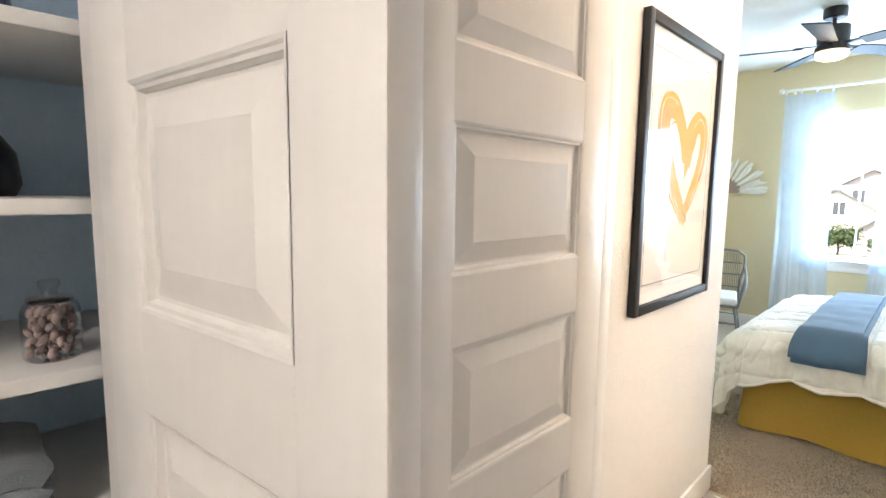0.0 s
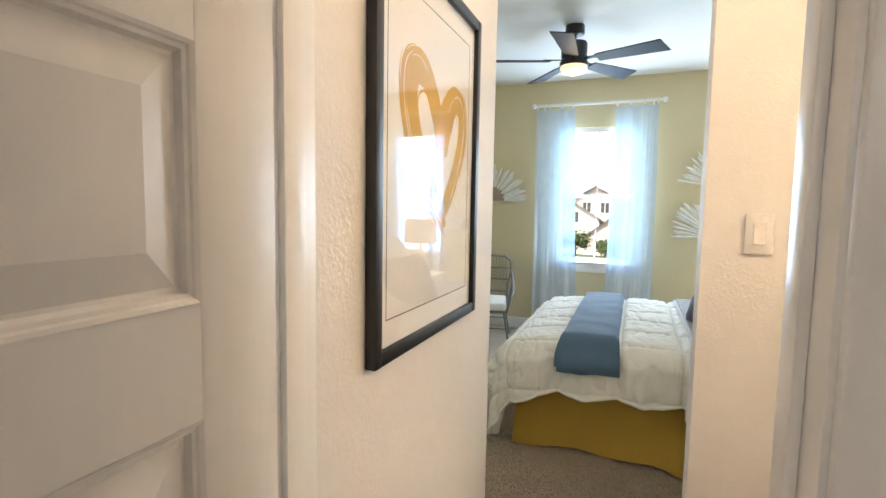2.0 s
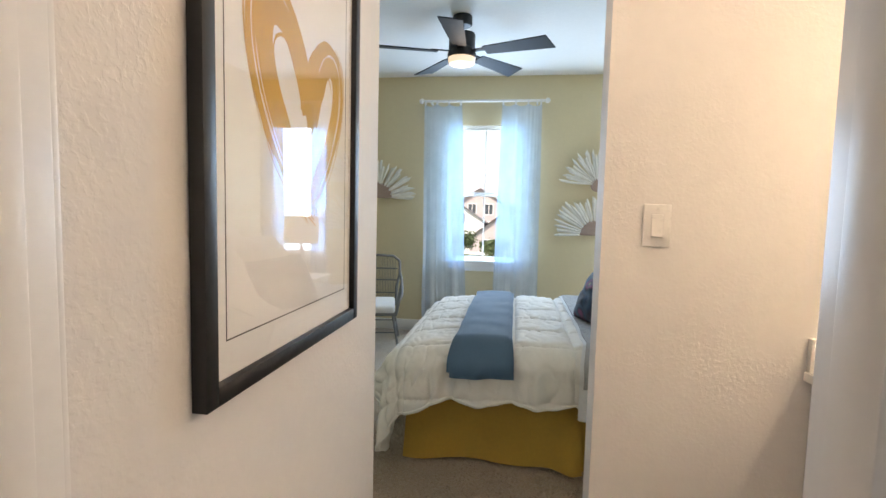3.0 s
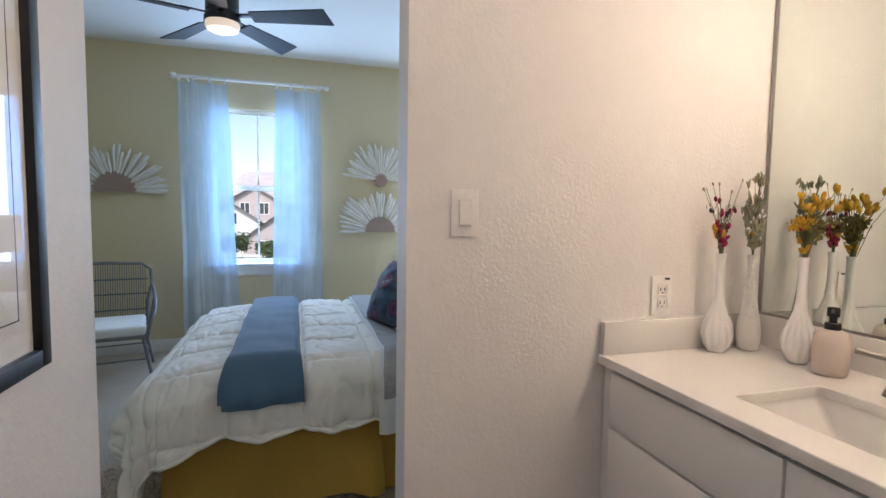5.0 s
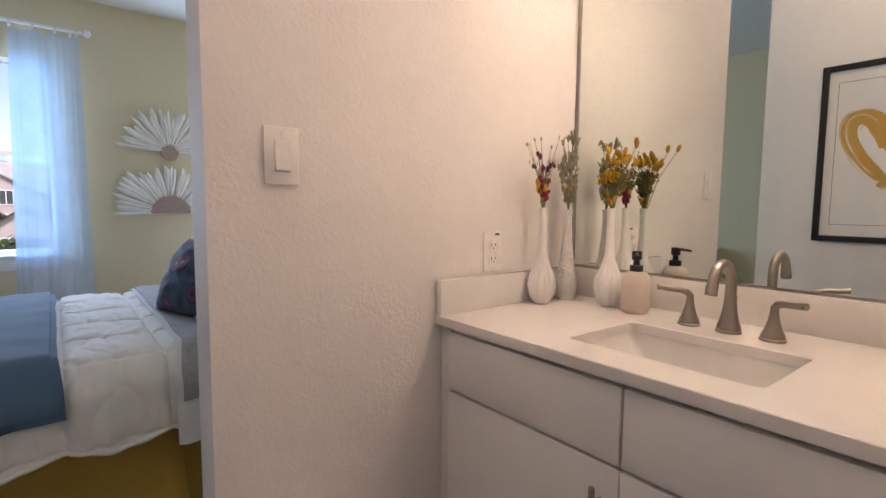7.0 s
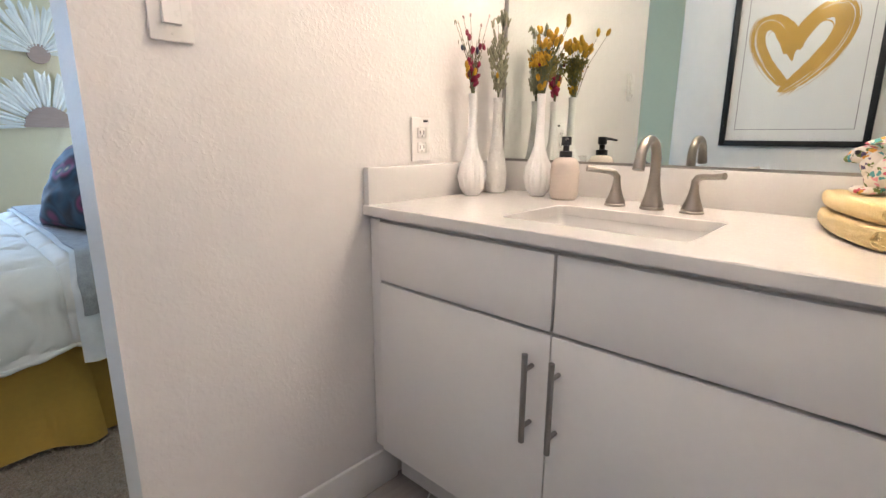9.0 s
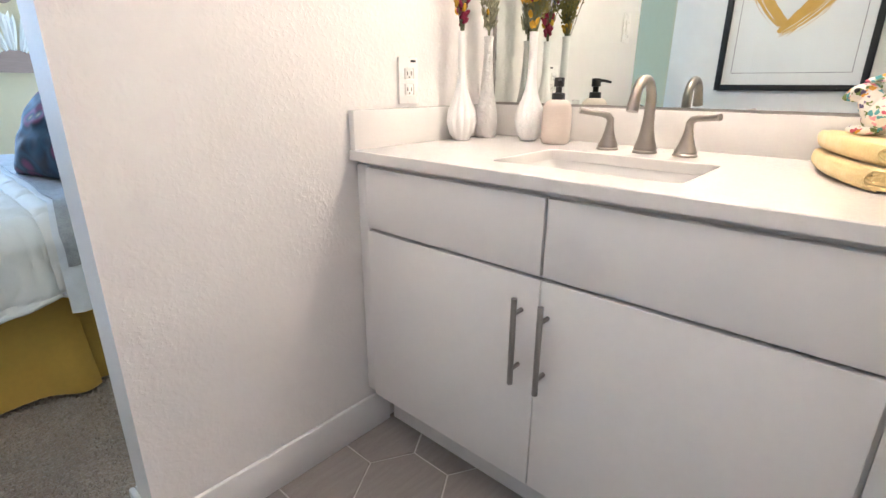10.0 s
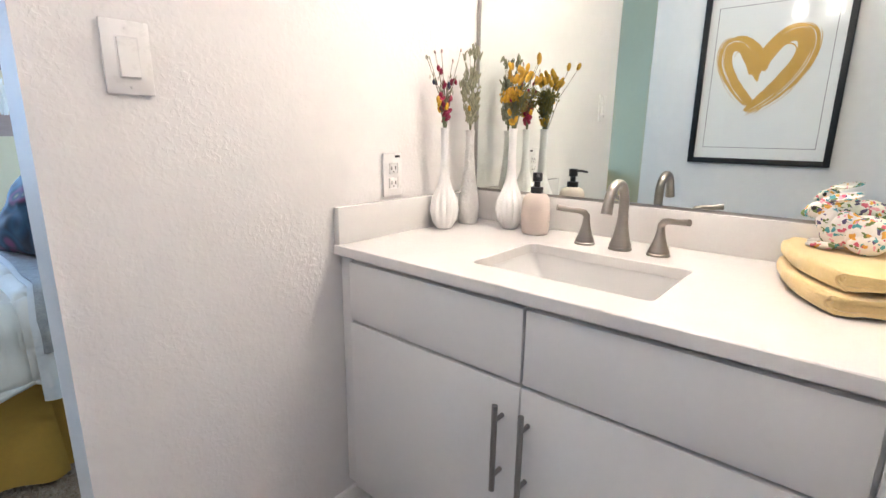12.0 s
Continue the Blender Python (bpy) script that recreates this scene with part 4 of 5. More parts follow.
# folded towels and the cloth rabbit
def folded(name, cx, cy, z, depth, length, h, turn, label):
    """A folded towel: nested layers that turn at one end, their edges open to the other side."""
    t = thing(name, (cx, cy, z), label, "towel", "yellow towels on the vanity")
    m = Matrix.Translation((cx, cy, z)) @ pose(0, 0, 0, 0, 0, turn)
    n = 3
    lay = h / (2 * n)
    for k in range(n):
        r = lay * (n - k) - lay / 2
        run = length - 0.012 * k

        def at(u, v, r=r, run=run, k=k):
            total = 2 * run + math.pi * r
            s = u * total
            x = (v - 0.5) * (depth - 0.010 * k * (1 if k % 2 else 0.4))
            if s < run:
                y, zz = -length / 2 + s + 0.012 * k, h / 2 - r
            elif s < run + math.pi * r:
                a = (s - run) / r
                y, zz = length / 2 - h / 2 + r * math.sin(a), h / 2 - r * math.cos(a)
            else:
                y, zz = length / 2 - (s - run - math.pi * r) + 0.002 * k, h / 2 + r
            if s < run:
                y = min(y, length / 2 - h / 2)
            elif s >= run + math.pi * r:
                y = min(y, length / 2) - h / 2
            x *= 1 - 0.13 * max(0.0, (abs(y) / (length / 2) - 0.55) / 0.45) ** 2
            y -= 0.034 * abs(2 * v - 1) ** 2.6 * min(1.0, max(0.0, 0.5 + y / length)) ** 2
            w = 0.005 * wob(x * 22 + k * 3, y * 22, zz * 30) + 0.0016 * wob(x * 60, y * 60, k)
            ends = abs(2 * v - 1) ** 6
            sag = 0.0035 * math.sin(x * 55 + k) * wob(y * 9, k, 2) + 0.004 * wob(x * 9, y * 8, k + 5)
            plump = 1 + 0.16 * max(0.0, 2 * y / length) ** 2
            zz = h / 2 * plump + (zz - h / 2) * (1 - 0.10 * ends) * plump + (0.5 * sag if zz > h / 2 else 0)
            return m @ Vector((x + w + 0.004 * wob(y * 14, k, 9) * ends, y + w, max(zz + w * 0.6, 0.004)))

        part("fold", sheet(at, 90, 36, lay * 1.02), TERRY, t)
    return t


folded("folded_towel", 1.060, 1.402, CT + 0.001, 0.335, 0.180, 0.038, 16, "folded yellow terry towel on the countertop")
folded("folded_towel", 1.066, 1.400, CT + 0.039, 0.315, 0.175, 0.034, 19, "folded yellow terry towel stacked on another")


def rabbit(x, y, z):
    """A sitting stuffed rabbit in one mesh: its head to +y, ears laid back, button eyes."""
    bm = bmesh.new()
    blob(bm, (x, y - 0.035, z + 0.037), (0.038, 0.052, 0.038), 30, 20)
    blob(bm, (x, y + 0.005, z + 0.040), (0.031, 0.034, 0.040), 26, 18, pose(0, 0, 0, 20, 0, 0))
    blob(bm, (x, y + 0.028, z + 0.058), (0.021, 0.022, 0.032), 22, 16, pose(0, 0, 0, -16, 0, 0))
    blob(bm, (x, y + 0.048, z + 0.078), (0.018, 0.024, 0.017), 24, 16, pose(0, 0, 0, -22, 0, 0))
    blob(bm, (x, y + 0.066, z + 0.070), (0.010, 0.012, 0.0095), 16, 12, pose(0, 0, 0, -26, 0, 0))
    for s in (-1, 1):
        ear = bmesh.new()
        blob(ear, (0, 0, 0), (0.0105, 0.036, 0.0040), 18, 16)
        for v in ear.verts:
            v.co.z += 0.007 * (v.co.x / 0.0105) ** 2 + 0.006 * (v.co.y / 0.036) ** 2
            v.co.x *= 1.0 - 0.35 * abs(v.co.y / 0.036 - 0.1)
        bmesh.ops.transform(ear, matrix=pose(x + s * 0.013, y + 0.012, z + 0.103, -16, s * 38, s * 4), verts=ear.verts)
        me = bpy.data.meshes.new("ear")
        ear.to_mesh(me)
        bm.from_mesh(me)
        bpy.data.meshes.remove(me)
        blob(bm, (x + s * 0.020, y + 0.032, z + 0.008), (0.009, 0.026, 0.008), 16, 10)
        blob(bm, (x + s * 0.031, y - 0.038, z + 0.020), (0.014, 0.030, 0.021), 16, 10)
    blob(bm, (x, y - 0.088, z + 0.030), (0.012, 0.011, 0.012), 14, 10)
    for v in bm.verts:
        v.co += 0.0016 * wob(v.co.x * 60, v.co.y * 60, v.co.z * 60) * v.normal
    cloth = len(bm.faces)
    for s in (-1, 1):
        blob(bm, (x + s * 0.0155, y + 0.055, z + 0.082), (0.0036, 0.0050, 0.0050), 12, 8)
    bmesh.ops.transform(bm, matrix=Matrix.Translation((x, y + 0.07, z)) @ Matrix.Scale(0.93, 4) @ Matrix.Translation((-x, -y - 0.07, -z)), verts=bm.verts)
    bm.faces.ensure_lookup_table()
    for f in bm.faces[cloth:]:
        f.material_index = 1
    ob = single("cloth_rabbit", bm, FLORAL, "stuffed cloth rabbit in white floral print sitting on yellow towels", "soft toy")
    ob.data.materials.append(BLACK)
    return ob


rabbit(1.105, 1.402, CT + 0.072)

# ---- framed heart print ----
art = thing("framed_print", (-0.59, 1.865, 0.975), "large black-framed print of a mustard brush-stroke heart", "picture")
PY0, PY1, PZ0, PZ1, FW = 1.530, 2.200, 0.975, 1.888, 0.030
part("frame", boxes((-0.6035, -0.579, PY0, PY0 + FW, PZ0, PZ1), (-0.6035, -0.579, PY1 - FW, PY1, PZ0, PZ1), (-0.6035, -0.579, PY0 + FW, PY1 - FW, PZ0, PZ0 + FW), (-0.6035, -0.579, PY0 + FW, PY1 - FW, PZ1 - FW, PZ1), bevel=0.0015), FRAME_BLACK, art)
part("paper", boxes((-0.600, -0.5930, PY0 + FW, PY1 - FW, PZ0 + FW, PZ1 - FW)), PAPER, art, "white paper")
e = 0.058
ya, yb, za, zb, lw = PY0 + FW + e - 0.018, PY1 - FW - e + 0.018, PZ0 + FW + e, PZ1 - FW - e, 0.0022
part("border_line", boxes((-0.5931, -0.5926, ya, yb, za, za + lw), (-0.5931, -0.5926, ya, yb, zb - lw, zb), (-0.5931, -0.5926, ya, ya + lw, za, zb), (-0.5931, -0.5926, yb - lw, yb, za, zb)), INK, art, "thin dark border line", smooth=False)


def bezier(p, n):
    out = []
    for i in range(0, len(p) - 1, 3):
        a, b, c, d = (Vector(q) for q in p[i:i + 4])
        for k in range(n):
            t = k / n
            out.append((1 - t) ** 3 * a + 3 * (1 - t) ** 2 * t * b + 3 * (1 - t) * t * t * c + t ** 3 * d)
    return out + [Vector(p[-1])]


def stroke(bm, line, widths, x):
    n = len(line) - 1
    prev = None
    for i, p in enumerate(line):
        d = (line[min(i + 1, n)] - line[max(i - 1, 0)]).normalized()
        s = Vector((-d.y, d.x))
        f = i / n * (len(widths) - 1)
        k = min(int(f), len(widths) - 2)
        w = widths[k] + (widths[k + 1] - widths[k]) * (f - k)
        w *= 1 + 0.10 * wob(i * 0.6, x * 900, 0)
        lift = x + 0.000004 * i
        pair = [bm.verts.new((lift, *(p + s * w / 2))), bm.verts.new((lift, *(p - s * w / 2)))]
        if prev:
            bm.faces.new((prev[0], prev[1], pair[1], pair[0]))
        prev = pair
    return bm


def heart_line(off):
    """The heart's two sides, each from the dip between the lobes to the tail; off moves it outwards from its middle."""
    mid = Vector((1.885, 1.45))
    broad = [(1.906, 1.47), (1.88, 1.57), (1.80, 1.675), (1.732, 1.635), (1.675, 1.60), (1.71, 1.48), (1.80, 1.385), (1.85, 1.325), (1.90, 1.29), (1.945, 1.262)]
    slim = [(1.906, 1.46), (1.94, 1.57), (1.99, 1.635), (2.045, 1.605), (2.09, 1.575), (2.075, 1.49), (2.02, 1.41), (1.98, 1.35), (1.945, 1.315), (1.905, 1.285)]
    return [bezier([Vector(p) + off * (Vector(p) - mid).normalized() for p in side], 14) for side in (broad, slim)]


sm = bmesh.new()
B0, S0 = heart_line(0.0)
stroke(sm, B0, (0.066, 0.070, 0.082, 0.092, 0.096, 0.096, 0.082, 0.060, 0.018), -0.59270)
stroke(sm, S0, (0.090, 0.095, 0.080, 0.066, 0.064, 0.064, 0.060, 0.052, 0.030), -0.59262)
stroke(sm, bezier([(1.915, 1.555), (1.925, 1.50), (1.918, 1.45), (1.904, 1.412)], 10), (0.120, 0.105, 0.070, 0.030, 0.008), -0.59274)
for o, w, a, b in ((0.050, 0.008, 12, 30), (0.062, 0.005, 16, 27), (-0.062, 0.008, 7, 20), (0.056, 0.003, 24, 38), (0.036, 0.006, 32, 42)):
    B1, S1 = heart_line(o)
    stroke(sm, B1[a:b], (w * 0.2, w, w * 0.8, w * 0.15), -0.59254)
    B1, S1 = heart_line(o * 0.78)
    stroke(sm, S1[max(a - 4, 0):b - 1], (w * 0.3, w, w * 0.7, w * 0.2), -0.59246)
for (ya0, za0), (ya1, za1), w in (((1.885, 1.305), (1.956, 1.258), 0.009), ((1.860, 1.305), (1.936, 1.246), 0.012), ((1.835, 1.315), (1.905, 1.240), 0.007), ((1.845, 1.330), (1.925, 1.262), 0.016)):
    stroke(sm, bezier([(ya0, za0), (ya0 + 0.02, za0 - 0.018), (ya1 - 0.02, za1 + 0.012), (ya1, za1)], 8), (w * 0.5, w, w * 0.8, w * 0.1), -0.59256)
part("brush_heart", sm, GOLD_INK, art, "mustard brush-stroke heart", smooth=False)
gm = bmesh.new()
for k, (a, b, o, w) in enumerate(((13, 28, 0.034, 0.0042), (20, 31, 0.020, 0.0030), (24, 38, 0.030, 0.0046), (30, 41, 0.012, 0.0036), (8, 15, 0.026, 0.0026))):
    B1, S1 = heart_line(o)
    stroke(gm, B1[a:b], (w * 0.15, w, w * 0.5, w * 0.9, w * 0.1), -0.59238 - 0.00004 * k)
    B1, S1 = heart_line(o * 0.55)
    stroke(gm, S1[a - 3:b - 1], (w * 0.1, w * 0.8, w * 0.4, w, w * 0.1), -0.59240 - 0.00004 * k)
part("brush_gap", gm, PAPER, art, "bare paper between the bristle marks", smooth=False)
gl = part("glazing", sheet(lambda u, v: (-0.5890, PY0 + FW - 0.002 + (PY1 - PY0 - 2 * FW + 0.004) * u, PZ0 + FW - 0.002 + (PZ1 - PZ0 - 2 * FW + 0.004) * v), 1, 1), ART_GLASS, art, "reflective picture glass", smooth=False)
gl.visible_shadow = False

# ---- bedroom ----
BX0, BX1, BY0, BY1, BZ = -0.66, 1.62, 3.30, 4.64, 0.634
bed = thing("bed", (0.5, 4.04, 0), "wide bed with a gold fabric bed skirt and dark feet", "bed")
part("mattress", box(bmesh.new(), BX0 + 0.04, BX1, BY0 + 0.03, BY1 - 0.03, 0.30, BZ - 0.07, bevel=0.05, seg=4), COMFORTER, bed)
part("headboard", box(bmesh.new(), 1.64, 1.72, BY0 - 0.03, BY1 + 0.03, 0.1, 1.22, bevel=0.03, seg=4), SEAT_CLOTH, bed, "white upholstered headboard")
for x in (BX0 + 0.10, BX1 - 0.1):
    for y in (BY0 + 0.035, BY1 - 0.06):
        part("foot", lathe([(0.022, 0.0), (0.028, 0.012), (0.028, 0.05), (0.02, 0.06), (0.02, 0.32)], (x - 0.07, y, 0.0), 16), BLACK, bed, "dark bed foot")


def skirt_side(x0, x1, y, flare):
    def at(u, v):
        x = x0 + (x1 - x0) * u
        drop = 1 - v
        fold = 0.012 * math.sin(u * (x1 - x0) * 9 + 1.3) + 0.010 * wob(x * 4, 0, 1) + 0.03 * math.exp(-((u - 0.94) / 0.07) ** 2)
        return (x + flare * drop * (u - 0.4), y - (0.012 + fold * 1.6) * drop - 0.008 * wob(x * 7, v * 3, 2) * drop, 0.335 - drop * (0.315 + 0.008 * math.sin(u * 14)))
    return sheet(at, 60, 14, 0.004)


part("skirt_panel", skirt_side(BX0 - 0.01, 0.19, BY0 + 0.005, 0.03), SKIRT, bed, "mustard gold skirt panel")
part("skirt_panel", skirt_side(0.16, BX1, BY0 + 0.025, 0.02), SKIRT, bed, "mustard gold skirt panel")
fm = sheet(lambda u, v: (BX0 - 0.012 - 0.02 * (1 - v) - 0.01 * (1 - v) * math.sin(u * 12), BY0 + 0.06 + (BY1 - BY0 - 0.08) * u, 0.335 - (1 - v) * 0.315), 40, 10, 0.004)
part("skirt_panel", fm, SKIRT, bed, "mustard gold skirt panel")


# comforter: a quilted sheet that lies on the mattress and drapes over the foot and both sides
def drape(a, span, over0, over1, r):
    """Along one axis of the cloth: place on the bed (may pass the edges a little) and the drop below the top."""
    if a < 0:
        s = -a
        if s < r * math.pi / 2:
            return -r * math.sin(s / r), r * (1 - math.cos(s / r))
        return -r - 0.10 * (s - r * math.pi / 2), r + (s - r * math.pi / 2) * 0.99
    if a > span:
        x, d = drape(span - a, span, over0, over1, r)
        return span - x, d
    return a, 0.0


def quilt(s, t, pitch):
    """Puff between stitched lines, 0 on the stitches."""
    a, b = abs(math.sin(math.pi * s / pitch)), abs(math.sin(math.pi * t / pitch))
    return (1 - math.exp(-a * 10)) * (1 - math.exp(-b * 10)) * (0.70 + 0.30 * a * b)


CL, CW, CR, SEAM = 2.02, BY1 - BY0, 0.115, 0.049


def on_bed(a, b, lift, flat=False):
    """A place on the quilted cover (a from the foot, b from the near side), lifted off it along its outside."""
    x, da = drape(a, 9.0, 0.5, 0, CR)
    y, db = drape(b, CW, 0.4, 0.4, CR)
    d = max(da, db)
    c = b if b < 0 else b - CW
    if a < 0 and (b < 0 or b > CW):
        s = math.hypot(a, c)
        reach, d = drape(-s, 9.0, 0, 0, CR)
        reach *= 1 + 0.30 * min(s / 0.4, 1) * math.sin(math.atan2(abs(c), -a) * 6.0 + 0.6)
        x, y = reach * -a / s, reach * abs(c) / s
        y = y if b < 0 else CW - y
        da, db = d * -a / s, d * abs(c) / s
    side = min(max(db, da) / 0.10, 1.0)
    puff = (0.021 if flat else 0.027 * quilt(a + SEAM, b + 0.02, 0.285)) * (1 - 0.45 * side)
    ruck = 0.005 * wob(a * 6, b * 6, 1) + (0.0 if flat else 0.005 * wob(a * 21, b * 17, 4) + 0.002 * wob(a * 47, b * 33, 6))
    crease = 0.0 if flat else 0.007 * math.exp(-abs(wob(a * 11 + 2 * wob(a * 4, b * 4, 3), b * 5, 21)) * 13) + 0.009 * side * math.exp(-abs(wob(a * 8, b * 2.2, 31)) * 9)
    puff -= crease
    wave = side * (0.020 * wob(a * 7, b * 1.0, 8) + 0.018 * math.sin(a * 24 + 3 * wob(a * 3, 0, 2)) + 0.006 * math.sin(a * 61 + 4 * wob(a * 5, b * 2, 2)))
    crown = 0.006 * math.sin(math.pi * min(max(b / CW, 0), 1)) * min(max(a / 0.35 + 0.25, 0), 1)
    out_y = -1 if b < CW / 2 else 1
    px = BX0 + x - (0.03 + puff + wave + ruck * 0.6 + lift) * min(da / 0.08, 1) * 0.9
    py = BY0 + y + out_y * (0.004 + puff + wave + ruck * 0.7 + lift) * min(db / 0.08, 1)
    pz = BZ - 0.012 - d + (puff + ruck + lift) * (1 - side) + crown - 0.060 * max(0, min(1, (0.34 - a) / 0.50)) ** 1.3 * (1 - 0.5 * min(max((d - 0.06) / 0.24, 0), 1))
    return Vector((px, py, max(pz, 0.03)))


def near_hem(a):
    foot = max(0.0, min(1.0, (0.13 - a) / 0.36))
    return -(0.300 + 0.030 * wob(a * 2.2, 7, 0) + 0.026 * abs(math.sin(math.pi * (a + SEAM) / 0.285)) + 0.008 * wob(a * 9, 3, 0) + 0.17 * foot)


def comforter_at(u, v):
    a = -0.34 + (0.34 + 1.10) * u
    lo = near_hem(a)
    return on_bed(a, lo + (CW + 0.42 - lo) * v, 0.0)


comforter = thing("comforter", (0.1, 4.0, BZ), "thick white quilted comforter draped over the bed", "comforter")
part("quilted_cover", sheet(comforter_at, 230, 260, 0.020), COMFORTER, comforter)
hem = [on_bed(a, near_hem(a), 0.0) + Vector((0, 0.004, 0.0)) for a in (-0.34 + 1.44 * k / 120 for k in range(121))]
part("piped_hem", tube(hem, 0.009, 8), COMFORTER, comforter)


def over_bed(x0, x1, drop, lift, seed, slant=0.0, drop_far=0.3, thick=0.006):
    """A strip of cloth that lies across the comforter and hangs down on its near side."""
    def at(u, v):
        x = x0 + (x1 - x0) * u
        b = -drop + (CW + drop + drop_far) * v
        p = on_bed(x - BX0, b, 0.014 + lift + 0.003 * wob(x * 11, b * 8, seed), True)
        hang = min(max(-b, 0) / 0.12, 1.0)
        return p + Vector((slant * (b - CW) + 0.006 * wob(b * 4, u, seed) - 0.030 * hang * (1 - u) + 0.016 * hang * u, 0, 0))
    return sheet(at, 40, 130, thick)


runner = thing("bed_runner", (-0.31, 4.0, BZ), "slate blue knitted throw folded across the bed", "throw")
part("under_layer", over_bed(-0.410, -0.150, 0.195, 0.004, 3), RUNNER, runner)
part("upper_layer", over_bed(-0.425, -0.170, 0.168, 0.016, 5), RUNNER, runner)
single("sequin_throw", over_bed(0.205, 0.60, 0.205, 0.006, 9), SEQUIN, "grey sparkly knitted throw over the side of the bed", "throw")
single("bed_sheet", over_bed(0.19, 0.80, 0.355, -0.004, 12, thick=0.004), LINEN, "pale sheet hanging at the bed's side", "sheet")


def pillow(name, centre, size, turn, material, label):
    def at(u, v):
        a, b = 2 * u - 1, 4 * v if v < 0.5 else 4 * (1 - v)
        b = b - 1
        edge = (max(0.0, 1 - abs(a) ** 3.0) * max(0.0, 1 - abs(b) ** 3.0)) ** 0.55
        s = 1 if v < 0.5 else -1
        pinch = 1 - 0.07 * (1 - abs(a * b))
        w = 0.012 * wob(a * 3, b * 3, s + centre[0] * 5)
        return Matrix.Translation(centre) @ turn @ Vector((size[0] * a * pinch, size[1] * b * pinch, s * size[2] * edge + w))
    bm = sheet(at, 30, 60)
    bmesh.ops.remove_doubles(bm, verts=bm.verts, dist=0.0008)
    return single(name, bm, material, label, "pillow", "pillows on the bed")


pillow("velvet_cushion", (0.362, 3.70, 0.810), (0.175, 0.205, 0.10), pose(0, 0, 0, 10, -62, 14), CUSHION, "dark velvet cushion with a purple and teal peacock pattern")
pillow("ruffled_pillow", (0.50, 3.70, 0.722), (0.22, 0.33, 0.06), pose(0, 0, 0, 0, -14, 4), LINEN, "pale blue ruffled pillow on the bed")
for y in (3.66, 4.30):
    pillow("bed_pillow", (0.80, y, 0.85), (0.24, 0.33, 0.10), pose(0, 0, 0, 0, -55, 0), COMFORTER, "plump white bed pillow")
    pillow("bed_pillow", (1.15, y, 0.89), (0.26, 0.33, 0.11), pose(0, 0, 0, 0, -60, 0), COMFORTER, "plump white bed pillow")


# curtains: rod with ball ends, tab rings and two sheer panels
def curtains(x0, x1, panels):
    y, z = WIN_Y - 0.085, 2.368
    rod = thing("curtain_rod", ((x0 + x1) / 2, y, z), "white curtain rod with ball finials above the window", "curtain rod")
    part("pole", tube([(x0, y, z), (x1, y, z)], 0.014, 14), TRIM, rod)
    for x, s in ((x0, -1), (x1, 1)):
        bm = bmesh.new()
        blob(bm, (x + s * 0.028, y, z), (0.026, 0.026, 0.026), 16, 12)
        part("finial", bm, TRIM, rod)
        part("bracket", boxes((x - s * 0.07 - 0.008, x - s * 0.07 + 0.008, y, WIN_Y - 0.001, z - 0.03, z - 0.006), bevel=0.002), TRIM, rod)
    for k, (ta, tb, ba, bb) in enumerate(panels):
        c = thing("curtain", ((ta + tb) / 2, y, 0.03), "sheer white tab-top curtain panel beside the window", "curtain", "window curtains")

        def at(u, v, ta=ta, tb=tb, ba=ba, bb=bb, k=k):
            xt, xb = ta + (tb - ta) * v, ba + (bb - ba) * v
            f = u ** 0.9
            x = xt + (xb - xt) * f + (0.010 * wob(v * 6, u * 2.5, k) + 0.004 * wob(v * 15, u * 4, k)) * (0.4 + f)
            fold = 0.55 * math.sin(v * 16 + 2.2 * wob(v * 2.5, u * 1.2, k) + 1.5 * k) + 0.7 * wob(v * 7, u * 1.1, k + 4) + 0.25 * wob(v * 19, u * 2.0, k + 7)
            dip = 0.024 * abs(math.sin(3 * math.pi * v)) ** 0.8 * max(0.0, 1 - 12 * u)
            return (x, y + (0.010 + 0.020 * f) * fold - 0.004, 2.338 - dip - (2.338 - 0.03) * u)

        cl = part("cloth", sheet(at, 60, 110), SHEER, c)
        cl.visible_shadow = False
        for j in range(4):
            x = ta + 0.010 + (tb - ta - 0.02) * j / 3
            tab = sheet(lambda u, v, x=x: (x - 0.008 + 0.016 * v, y + 0.018 * math.cos(2 * math.pi * u), z - 0.008 + (0.024 if math.sin(2 * math.pi * u) > 0 else 0.032) * math.sin(2 * math.pi * u)), 16, 2)
            part("tab", tab, SEAT_CLOTH, c)


curtains(-1.105, 0.085, ((-1.105, -0.725, -1.09, -0.625), (-0.325, 0.060, -0.370, 0.085)))
curtains(0.93, 1.70, ((0.95, 1.12, 0.95, 1.14), (1.45, 1.66, 1.42, 1.68)))


